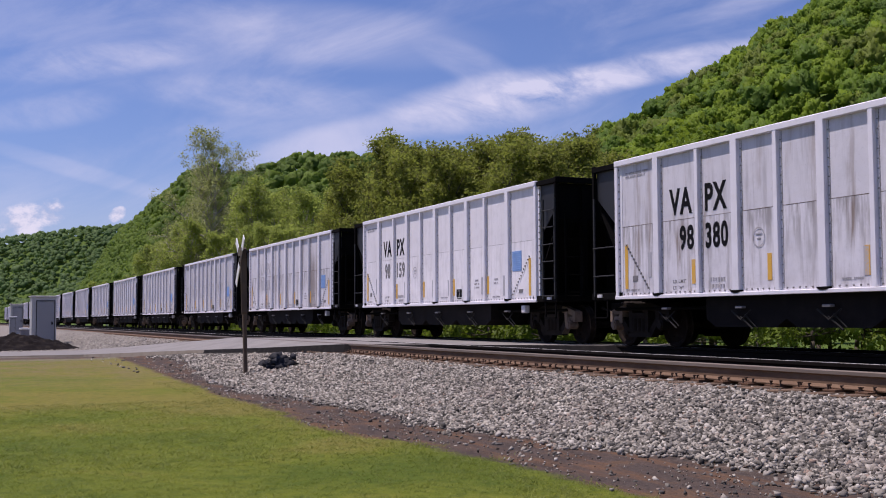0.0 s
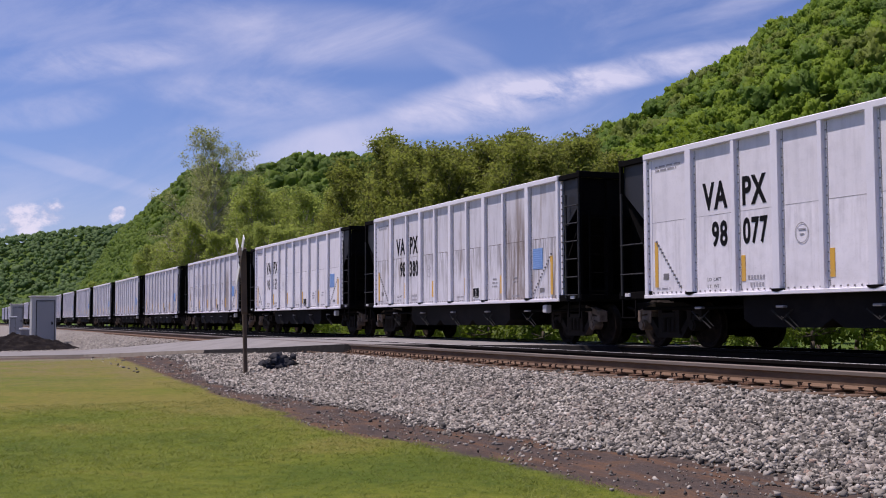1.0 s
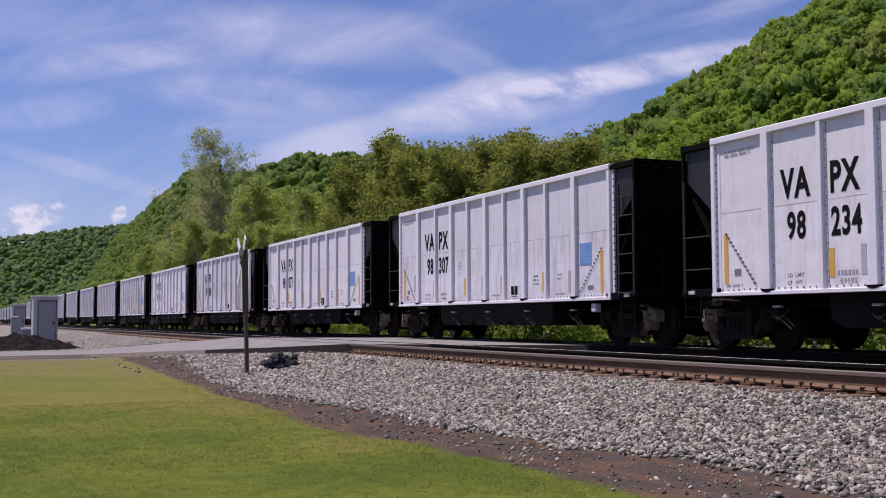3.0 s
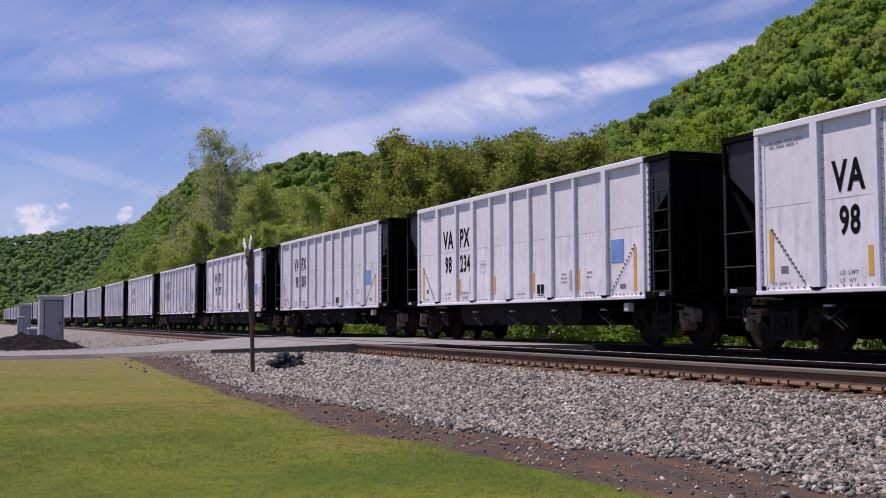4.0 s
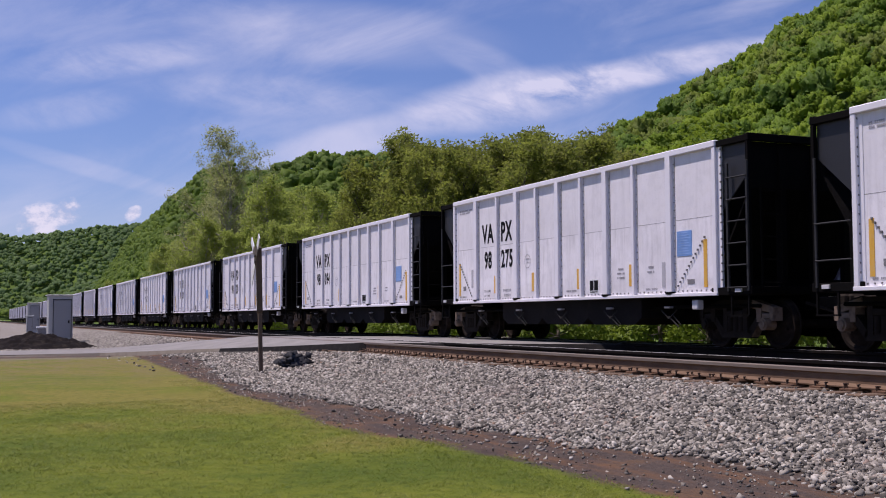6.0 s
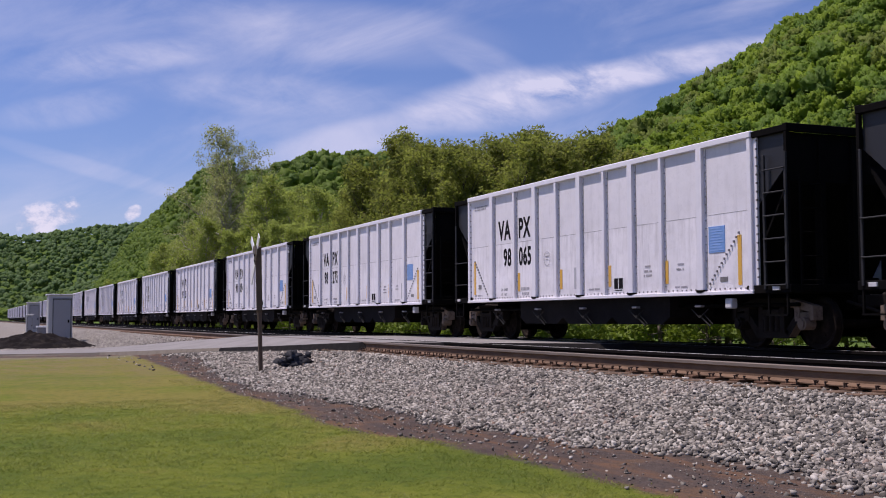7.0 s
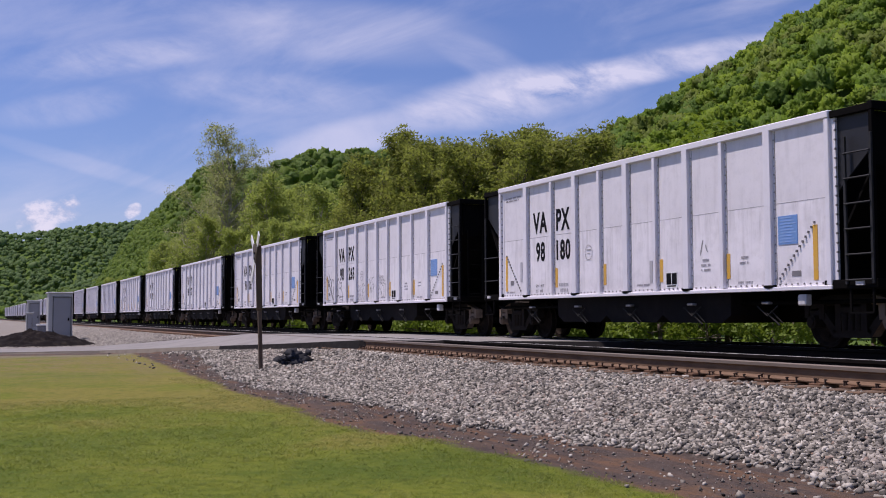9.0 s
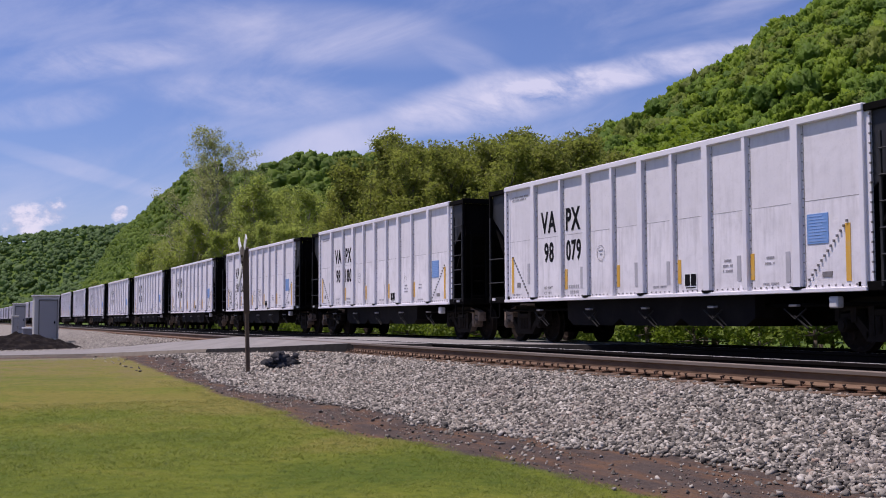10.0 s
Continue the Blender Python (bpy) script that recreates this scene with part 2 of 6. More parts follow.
HOPPER_STEEL = plain("dusty_hopper_steel", (0.012, 0.010, 0.010), 0.8, 0.0, 0.6, (0.026, 0.021, 0.019), 2.0, spec=0.1)
# Rust brightened for the truck ends that catch the sun.
SUNLIT_RUST = plain("sunlit_rusty_cast_steel", (0.21, 0.150, 0.108), 0.8, 0.0, 0.8, (0.02, 0.014, 0.011), 5.0)
GUSSET = plain("dusty_black_sheet", (0.013, 0.013, 0.015), 0.55, 0.0, 0.4, (0.012, 0.012, 0.013), 1.5)
WHEEL_STEEL = plain("wheel_steel", (0.014, 0.010, 0.008), 0.85, 0.0, 0.6, (0.05, 0.034, 0.025), 5.0, spec=0.1)
RIVET = plain("dark_bolt", (0.20, 0.19, 0.195), 0.6)
INK = plain("black_stencil", (0.004, 0.004, 0.006), 0.8, 0, 0.12, (0.05, 0.05, 0.05), 5.0, spec=0.15)
FAINT_INK = plain("faded_stencil", (0.40, 0.385, 0.41), 0.7)
SMALL_INK = plain("grey_stencil", (0.16, 0.155, 0.165), 0.8)
RED_LABEL = plain("red_label", (0.50, 0.05, 0.04), 0.6)
SCUFF = plain("grey_scuff", (0.43, 0.42, 0.455), 0.7, 0, 0.3, (0.6, 0.58, 0.62), 3.0)
PLACARD_LINE = plain("placard_line", (0.26, 0.42, 0.74), 0.6)
GRAFFITI = plain("sprayed_ink", (0.014, 0.013, 0.018), 0.8, 0, 0.35, (0.3, 0.29, 0.31), 4.0)
FADED = plain("faded_black", (0.46, 0.45, 0.475), 0.8, 0, 0.7, (0.45, 0.44, 0.47), 6.0)
YELLOW = plain("yellow_reflector", (0.72, 0.40, 0.05), 0.45, 0, 0.4, (0.62, 0.48, 0.28), 5.0)
BLUE = plain("blue_placard", (0.16, 0.32, 0.64), 0.5, 0, 0.4, (0.32, 0.46, 0.74), 3.0)
PALE = plain("pale_grey_paint", (0.62, 0.61, 0.62), 0.5)
SEAM_RUST = plain("rusty_seam", (0.10, 0.062, 0.042), 0.9, 0, 0.95, (0.46, 0.43, 0.43), 1.1)
SEAM = plain("dirty_seam", (0.34, 0.325, 0.335), 0.8, 0, 0.95, (0.70, 0.68, 0.73), 1.8)


def rail_materials():
    n = Nodes("rusty_rail_web")
    v = n.coord("World", (0.25, 1, 1))
    c = n.ramp(n.noise(v, 9, 6, 0.65), [(0.3, (0.085, 0.045, 0.024)), (0.55, (0.145, 0.083, 0.046)), (0.8, (0.20, 0.125, 0.075))])
    n.set(Base_Color=c, Roughness=0.85)
    n.bump(n.noise(v, 60, 3), 0.3, 0.004)
    h = Nodes("polished_rail_head")
    hc = h.ramp(h.noise(h.coord("World", (0.1, 1, 1)), 12, 4), [(0.3, (0.62, 0.60, 0.58)), (0.7, (0.78, 0.75, 0.72))])
    h.set(Base_Color=hc, Roughness=0.5, Metallic=0.25)
    g = Nodes("rail_head_side")
    gc = g.ramp(g.noise(g.coord("World", (0.15, 1, 1)), 8, 5), [(0.3, (0.150, 0.114, 0.086)), (0.7, (0.215, 0.172, 0.138))])
    g.set(Base_Color=gc, Roughness=0.55, Metallic=0.2)
    return n.mat, h.mat, g.mat


RAIL_WEB, RAIL_HEAD, RAIL_SIDE = rail_materials()
# Near-black sides: shade under the cars and rail heads is in the colour.
DARK_RAIL = plain("shade_dark_rail", (0.008, 0.006, 0.005), 0.8, 0, 0.5, (0.018, 0.012, 0.009), 5.0, spec=0.1)


def sleeper_material():
    n = Nodes("weathered_sleeper")
    v = n.shifted(n.coord("Object", (6, 0.6, 6)), 11)
    n.set(Base_Color=n.ramp(n.noise(v, 4, 6, 0.65), [(0.3, (0.060, 0.036, 0.022)), (0.7, (0.19, 0.118, 0.070))]), Roughness=0.9)
    n.bump(n.noise(v, 9, 4), 0.5, 0.01)
    return n.mat


SLEEPER = sleeper_material()
PLATE = plain("rusty_tie_plate", (0.125, 0.062, 0.030), 0.9, 0, 0.6, (0.05, 0.028, 0.018), 9.0)
SPIKE = plain("rusty_spike", (0.05, 0.026, 0.015), 0.9, 0, 0.4)


def stone_material():
    n = Nodes("crushed_limestone")
    f = n.island()
    c = n.ramp(f, [(0.0, (0.030, 0.027, 0.023)), (0.25, (0.090, 0.081, 0.068)), (0.55, (0.235, 0.212, 0.180)), (0.82, (0.375, 0.342, 0.292)), (0.95, (0.52, 0.485, 0.425)), (1.0, (0.24, 0.155, 0.11))])
    v = n.coord("World")
    stain = n.smooth(n.noise(v, 0.7, 4, 0.6), 0.5, 0.75)
    c = n.mix(n.math("MULTIPLY", stain, 0.25), c, (0.24, 0.18, 0.16))
    c = n.mix(n.math("MULTIPLY", n.noise(v, 70, 3), 0.25), c, (0.09, 0.08, 0.07))
    c = n.mix(n.math("MULTIPLY", n.smooth(n.axis(v, 0), -44.0, -52.0), 0.6), c, (0.27, 0.245, 0.215))
    n.set(Base_Color=c, Roughness=0.85)
    n.bump(n.noise(v, 90, 3), 0.35, 0.004)
    return n.mat


STONE = stone_material()


# where the lawn ends and where the ballast begins: (x, y) along the track
LAWN_EDGE = [(-44, 5.75), (-32, 5.17), (-27.4, 4.93), (-24, 4.82), (-21, 4.58), (-18.3, 4.62), (-16.8, 4.62), (-14.6, 4.32), (-13.1, 4.43), (-12, 4.82), (-10.8, 4.86), (-9.8, 4.95), (-4, 5.0)]
BALLAST_TOE = [(-44, 6.2), (-36, 6.6), (-32, 6.2), (-28.5, 5.75), (-25.5, 5.3), (-22, 5.15), (-20, 5.27), (-17.2, 5.55), (-14.8, 5.62), (-12.3, 5.58), (-11.4, 5.82), (-10.3, 5.92), (-9.6, 6.14), (-8.3, 6.12), (-4, 6.25)]


def edge_at(line, x):
    return np.interp(x, [a for a, _ in line], [b for _, b in line])


def ground_material():
    n = Nodes("trackside_ground")
    v = n.coord("World")
    y = n.axis(v, 1)
    x = n.axis(v, 0)
    wob = n.math("MULTIPLY_ADD", n.noise(v, 0.55, 5, 0.62), 2.2, -1.1)
    wob2 = n.math("MULTIPLY_ADD", n.noise(v, 3.5, 5, 0.7), 0.5, -0.25)
    edge = n.math("ADD", y, n.math("ADD", n.math("MULTIPLY", wob, 0.10), wob2))
    run = n.math("DIVIDE", n.math("ADD", x, 44.0), 40.0)
    lawn_end = n.math("MULTIPLY_ADD", n.ramp(run, [((a + 44) / 40, ((b - 4) / 3,) * 3) for a, b in LAWN_EDGE]), 3.0, 4.0)
    toe = n.math("MULTIPLY_ADD", n.ramp(run, [((a + 44) / 40, ((b - 4) / 3,) * 3) for a, b in BALLAST_TOE]), 3.0, 4.0)
    patch = n.math("MULTIPLY_ADD", n.noise(v, 0.40, 5, 0.55), 1.7, -0.40)
    dry = n.math("ADD", patch, n.math("MULTIPLY_ADD", n.smooth(x, -14.5, -19.0), 0.46, -0.20))
    dry = n.math("ADD", dry, n.math("MULTIPLY", n.smooth(y, 2.0, 4.6), 0.16))
    dry = n.math("ADD", dry, n.math("MULTIPLY_ADD", n.noise(v, 2.4, 6, 0.72), 1.1, -0.55))
    grass = n.ramp(dry, [(0.10, (0.071, 0.103, 0.012)), (0.50, (0.118, 0.140, 0.016)), (0.90, (0.172, 0.152, 0.034))])
    grass = n.mix(n.math("MULTIPLY", n.smooth(n.noise(v, 8.0, 6, 0.75), 0.47, 0.62), 0.45), grass, (0.032, 0.056, 0.008))
    grass = n.mix(n.math("MULTIPLY", n.smooth(n.noise(v, 21.0, 4, 0.7), 0.50, 0.70), 0.36), grass, (0.160, 0.178, 0.036))
    bare = n.math("MULTIPLY", n.smooth(x, -20.0, -36.0), n.smooth(n.noise(v, 1.5, 7, 0.72), 0.38, 0.62))
    grass = n.mix(n.math("MULTIPLY", bare, 0.75), grass, (0.165, 0.128, 0.070))
    verge = n.math("MULTIPLY", n.smooth(n.math("ADD", x, n.math("MULTIPLY", wob, 2.0)), -40.5, -44.5), 0.75)
    grass = n.mix(verge, grass, n.ramp(n.noise(v, 3.0, 6, 0.7), [(0.35, (0.10, 0.088, 0.075)), (0.65, (0.23, 0.208, 0.18))]))
    dirt = n.ramp(n.noise(v, 1.6, 7, 0.68), [(0.30, (0.034, 0.027, 0.025)), (0.44, (0.066, 0.051, 0.044)), (0.57, (0.082, 0.062, 0.052)), (0.66, (0.12, 0.074, 0.046)), (0.75, (0.080, 0.064, 0.055))])
    dirt = n.mix(n.math("MULTIPLY", n.smooth(n.noise(v, 22.0, 4, 0.7), 0.48, 0.62), 0.55), dirt, (0.030, 0.025, 0.023))
    dirt = n.mix(n.math("MULTIPLY", n.smooth(n.voronoi(v, 34.0), 0.26, 0.12), 0.30), dirt, (0.26, 0.235, 0.22))
    long = n.nt.nodes.new("ShaderNodeMapping")
    long.inputs["Scale"].default_value = (0.45, 2.6, 1.0)
    n.nt.links.new(v, long.inputs["Vector"])
    dirt = n.mix(n.math("MULTIPLY", n.smooth(n.noise(long.outputs[0], 1.3, 6, 0.7), 0.44, 0.72), 0.85), dirt, (0.150, 0.080, 0.042))
    # Ground beneath the ballast, darkened to paint in the shade between stones.
    shade_dark_grit = n.ramp(n.voronoi(v, 18.0, "Color"), [(0.2, (0.030, 0.027, 0.023)), (0.5, (0.065, 0.058, 0.050)), (0.8, (0.13, 0.118, 0.104))])
    far = n.ramp(n.noise(v, 0.12, 6, 0.65), [(0.3, (0.066, 0.110, 0.024)), (0.7, (0.100, 0.150, 0.032))])
    c = n.mix(n.smooth(n.math("SUBTRACT", edge, lawn_end), -0.10, 0.12), grass, dirt)
    c = n.mix(n.math("MULTIPLY", n.smooth(x, -47.0, -45.5), n.math("SUBTRACT", 1.0, n.smooth(x, -44.5, -43.0))), c, dirt)
    c = n.mix(n.smooth(n.math("SUBTRACT", edge, toe), 0.05, 0.40), c, shade_dark_grit)
    dust = n.ramp(n.noise(v, 6.0, 5, 0.7), [(0.35, (0.16, 0.145, 0.125)), (0.65, (0.27, 0.248, 0.22))])
    c = n.mix(n.math("MULTIPLY", n.smooth(x, -44.0, -50.0), n.smooth(y, 0.5, 2.0)), c, dust)
    c = n.mix(n.smooth(edge, 17.6, 18.4), c, far)
    n.set(Base_Color=c, Roughness=0.95)
    n.bsdf.inputs["Specular IOR Level"].default_value = 0.1
    n.bump(n.noise(v, 16, 5, 0.7), 0.6, 0.04)
    return n.mat


GROUND = ground_material()


def blade_material():
    n = Nodes("grass_blades")
    v = n.coord("World")
    patch = n.math("MULTIPLY_ADD", n.noise(v, 0.40, 5, 0.55), 1.7, -0.40)
    dry = n.math("ADD", patch, n.math("MULTIPLY_ADD", n.smooth(n.axis(v, 0), -12.0, -20.0), 0.42, -0.20))
    dry = n.math("ADD", dry, n.math("MULTIPLY", n.smooth(n.axis(v, 1), 2.0, 4.6), 0.16))
    c = n.ramp(dry, [(0.15, (0.180, 0.228, 0.034)), (0.50, (0.265, 0.300, 0.046)), (0.85, (0.36, 0.33, 0.092))])
    c = n.mix(n.math("MULTIPLY", n.smooth(n.noise(v, 9.0, 5, 0.7), 0.46, 0.60), 0.62), c, (0.066, 0.104, 0.016))
    c = n.mix(n.math("MULTIPLY", n.island(), 0.25), c, (0.19, 0.22, 0.04))
    n.set(Base_Color=c, Roughness=0.7)
    tr = n.nt.nodes.new("ShaderNodeBsdfTranslucent")
    n.nt.links.new(c, tr.inputs["Color"])
    mx = n.nt.nodes.new("ShaderNodeMixShader")
    mx.inputs[0].default_value = 0.45
    n.nt.links.new(n.bsdf.outputs[0], mx.inputs[1])
    n.nt.links.new(tr.outputs[0], mx.inputs[2])
    n.nt.links.new(mx.outputs[0], n.out.inputs["Surface"])
    return n.mat


BLADE = blade_material()


def asphalt_material():
    n = Nodes("worn_asphalt")
    v = n.coord("World")
    c = n.ramp(n.noise(v, 0.8, 6, 0.65), [(0.3, (0.170, 0.158, 0.147)), (0.7, (0.255, 0.238, 0.222))])
    c = n.mix(n.math("MULTIPLY", n.noise(v, 60, 3), 0.3), c, (0.13, 0.125, 0.12))
    n.set(Base_Color=c, Roughness=0.9)
    n.bump(n.noise(v, 50, 4), 0.4, 0.01)
    return n.mat


ASPHALT = asphalt_material()
VERGE = plain("gritty_verge", (0.19, 0.165, 0.135), 0.95, 0, 0.6, (0.10, 0.085, 0.062), 2.0, 0.6, 0.1)
RUBBLE = plain("broken_black_asphalt", (0.020, 0.021, 0.026), 0.8, 0, 0.5, (0.05, 0.05, 0.056), 6.0, 0.5, 0.2)
ASPHALT_EDGE = plain("dark_asphalt_edge", (0.012, 0.011, 0.011), 0.95, spec=0.1)
COAL = plain("dark_cinder", (0.012, 0.010, 0.010), 0.95, 0, 0.6, (0.050, 0.040, 0.032), 2.6, 1.0, 0.05)
HUT = plain("grey_metal_cabinet", (0.44, 0.44, 0.43), 0.45, 0.0, 0.3, (0.27, 0.27, 0.27), 1.5, 0.05)
HUT_DOOR = plain("blue_grey_cabinet_door", (0.27, 0.275, 0.29), 0.4, 0.0, 0.2, (0.22, 0.225, 0.24), 1.5, 0.05)
HUT_TRIM = plain("pale_cabinet_roof", (0.62, 0.62, 0.64), 0.4)
POST_WOOD = plain("weathered_post", (0.11, 0.075, 0.050), 0.9, 0, 0.5, (0.05, 0.038, 0.03), 3.0, 0.5)
SIGN_WHITE = plain("sign_white", (0.84, 0.84, 0.85), 0.5)
WORN_BOARD = plain("worn_grey_board", (0.10, 0.085, 0.068), 0.9, 0, 0.5, (0.05, 0.04, 0.032), 4.0)
BARK = plain("grey_brown_bark", (0.10, 0.080, 0.062), 0.95, 0, 0.5, (0.05, 0.04, 0.03), 2.0, 0.8)
PALE_BARK = plain("pale_sycamore_bark", (0.36, 0.33, 0.28), 0.9, 0, 0.5, (0.12, 0.10, 0.08), 1.2, 0.5)
LEAF_BRIGHT = leaf_material("bright_leaves", [(0.0, (0.115, 0.190, 0.016)), (0.5, (0.185, 0.275, 0.024)), (1.0, (0.27, 0.36, 0.034))], 0.45)
LEAF_BUSH = leaf_material("undergrowth_leaves", [(0.0, (0.085, 0.135, 0.014)), (0.5, (0.145, 0.210, 0.022)), (1.0, (0.23, 0.30, 0.034))], 0.42)


def canopy_material(name, low, high, trans=0.4):
    """Leaves of one kind of tree, seen from afar: small changes from spray to spray."""
    n = Nodes(name)
    w = n.coord("World")
    f = n.math("MULTIPLY_ADD", n.island(), 0.45, n.math("MULTIPLY_ADD", n.noise(w, 0.55, 4, 0.65), 1.1, -0.28))
    col = n.ramp(f, [(0.15, low), (0.85, high)])
    n.set(Base_Color=col, Roughness=0.65)
    n.bsdf.inputs["Specular IOR Level"].default_value = 0.2
    tr = n.nt.nodes.new("ShaderNodeBsdfTranslucent")
    n.nt.links.new(n.mix(0.4, col, (0.20, 0.28, 0.03)), tr.inputs["Color"])
    mx = n.nt.nodes.new("ShaderNodeMixShader")
    mx.inputs[0].default_value = trans
    n.nt.links.new(n.bsdf.outputs[0], mx.inputs[1])
    n.nt.links.new(tr.outputs[0], mx.inputs[2])
    n.nt.links.new(mx.outputs[0], n.out.inputs["Surface"])
    return n.mat


CANOPY = {"yellow-green": canopy_material("young_maple_leaves", (0.140, 0.225, 0.014), (0.239, 0.342, 0.025), 0.5),
          "fresh green": canopy_material("poplar_leaves", (0.110, 0.194, 0.017), (0.184, 0.293, 0.026), 0.5),
          "deep green": canopy_material("oak_leaves", (0.079, 0.155, 0.020), (0.137, 0.234, 0.027), 0.5),
          "soft green": canopy_material("ash_leaves", (0.122, 0.176, 0.027), (0.203, 0.261, 0.040), 0.5)}
LEAF_OLIVE = canopy_material("locust_leaves", (0.150, 0.165, 0.038), (0.330, 0.345, 0.080), 0.6)
LEAF_PALE = canopy_material("pale_spring_leaves", (0.275, 0.335, 0.078), (0.44, 0.49, 0.130), 0.64)
LEAF_SYCAMORE = canopy_material("thin_grey_green_leaves", (0.32, 0.338, 0.145), (0.49, 0.50, 0.23), 0.6)
# Haze is mixed into these leaf colours: lifted and bluer, most on the rim.
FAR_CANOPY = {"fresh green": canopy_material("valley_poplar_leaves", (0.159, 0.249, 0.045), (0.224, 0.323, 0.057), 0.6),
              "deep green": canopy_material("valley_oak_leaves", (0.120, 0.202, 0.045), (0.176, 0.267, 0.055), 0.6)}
HAZED_RIM_CANOPY = {"fresh green": canopy_material("hazed_ridge_poplar_leaves", (0.155, 0.248, 0.092), (0.193, 0.290, 0.105), 0.6),
              "deep green": canopy_material("hazed_ridge_oak_leaves", (0.130, 0.218, 0.088), (0.164, 0.256, 0.099), 0.6)}


# ---- shape helpers ----
def box(bm, x0, x1, y0, y1, z0, z1, bevel=0.0):
    vs = [bm.verts.new((x, y, z)) for x in (x0, x1) for y in (y0, y1) for z in (z0, z1)]
    fs = [bm.faces.new([vs[i] for i in q]) for q in ((0, 1, 3, 2), (4, 6, 7, 5), (0, 4, 5, 1), (2, 3, 7, 6), (0, 2, 6, 4), (1, 5, 7, 3))]
    if bevel > 0:
        es = list({e for f in fs for e in f.edges})
        bmesh.ops.bevel(bm, geom=es, offset=bevel, segments=1, affect="EDGES", profile=0.5)
    return bm


def rod(bm, a, b, r, n=8, r2=None):
    """A round bar from a to b."""
    a, b = Vector(a), Vector(b)
    q = (b - a).to_track_quat("Z", "Y").to_matrix()
    r2 = r if r2 is None else r2
    ra = [bm.verts.new(a + q @ Vector((math.cos(2 * math.pi * i / n) * r, math.sin(2 * math.pi * i / n) * r, 0))) for i in range(n)]
    rb = [bm.verts.new(b + q @ Vector((math.cos(2 * math.pi * i / n) * r2, math.sin(2 * math.pi * i / n) * r2, 0))) for i in range(n)]
    for i in range(n):
        bm.faces.new((ra[i], ra[(i + 1) % n], rb[(i + 1) % n], rb[i]))
    bm.faces.new(ra[::-1])
    bm.faces.new(rb)
    return bm


def prism(bm, outline, y0, y1):
    """An outline in x and z, pushed from y0 to y1."""
    a = [bm.verts.new((x, y0, z)) for x, z in outline]
    b = [bm.verts.new((x, y1, z)) for x, z in outline]
    k = len(a)
    for i in range(k):
        bm.faces.new((a[i], a[(i + 1) % k], b[(i + 1) % k], b[i]))
    bm.faces.new(a)
    bm.faces.new(b[::-1])
    return bm


def mesh_of(name, bm, *mats, flat=True):
    bmesh.ops.recalc_face_normals(bm, faces=bm.faces)
    me = bpy.data.meshes.new(name)
    bm.to_mesh(me)
    bm.free()
    for m in mats:
        me.materials.append(m)
    if not flat:
        me.polygons.foreach_set("use_smooth", [True] * len(me.polygons))
    return me


def part(name, data, parent, label="", at=None, material=None):
    """One mesh object under a thing or a part."""
    ob = new(name, data)
    ob.parent = parent
    if at is not None:
        ob.matrix_basis = at
    if material is not None:
        ob.material_slots[0].link = "OBJECT"
        ob.material_slots[0].material = material
    return tagged(ob, label)


def shape(name, fill, *mats, flat=True):
    bm = bmesh.new()
    fill(bm)
    return mesh_of(name, bm, *mats, flat=flat)


def soup(name, verts, faces, material, smooth=False):
    """A mesh from numpy arrays, all faces with the same count of corners."""
    me = bpy.data.meshes.new(name)
    k = faces.shape[1]
    me.vertices.add(len(verts))
    me.vertices.foreach_set("co", verts.astype(np.float32).ravel())
    me.loops.add(faces.size)
    me.loops.foreach_set("vertex_index", faces.astype(np.int32).ravel())
    me.polygons.add(len(faces))
    me.polygons.foreach_set("loop_start", np.arange(0, faces.size, k, dtype=np.int32))
    me.update(calc_edges=True)
    me.materials.append(material)
    if smooth:
        me.polygons.foreach_set("use_smooth", np.ones(len(faces), dtype=bool))
    return me


def turns(rng, n):
    q = rng.normal(size=(n, 4))
    q /= np.linalg.norm(q, axis=1, keepdims=True)
    w, x, y, z = q.T
    return np.stack([np.stack([1 - 2 * (y * y + z * z), 2 * (x * y - z * w), 2 * (x * z + y * w)], 1),
                     np.stack([2 * (x * y + z * w), 1 - 2 * (x * x + z * z), 2 * (y * z - x * w)], 1),
                     np.stack([2 * (x * z - y * w), 2 * (y * z + x * w), 1 - 2 * (x * x + y * y)], 1)], 1)


# ---- the lie of the land ----
PROFILE_Y = [-4000, 4.8, 6.2, 8.35, 8.7, 11.4, 12.4, 13.2, 16.2, 17.2, 19.4, 4000]
PROFILE_Z = [-0.80, -0.80, -0.74, -0.325, -0.287, -0.290, -0.36, -0.28, -0.28, -0.34, -1.0, -1.0]
CRESTS = [
    [(150, 520, 232), (-60, 380, 172), (-225, 252, 97), (-262, 215, 66), (-300, 185, 38), (-325, 155, 0)],
    [(-330, 430, 90), (-480, 240, 64), (-575, 190, 86), (-690, 158, 91), (-800, 138, 77), (-960, 126, 65), (-1040, 120, 48)],
    [(-900, 500, 155), (-1150, 240, 105), (-1250, 60, 81), (-1330, -140, 84), (-1350, -600, 90)],
    [(-900, -700, 70), (-300, -900, 90), (600, -900, 100)],
    [(150, 520, 232), (700, 520, 190), (1400, 400, 150)],
]


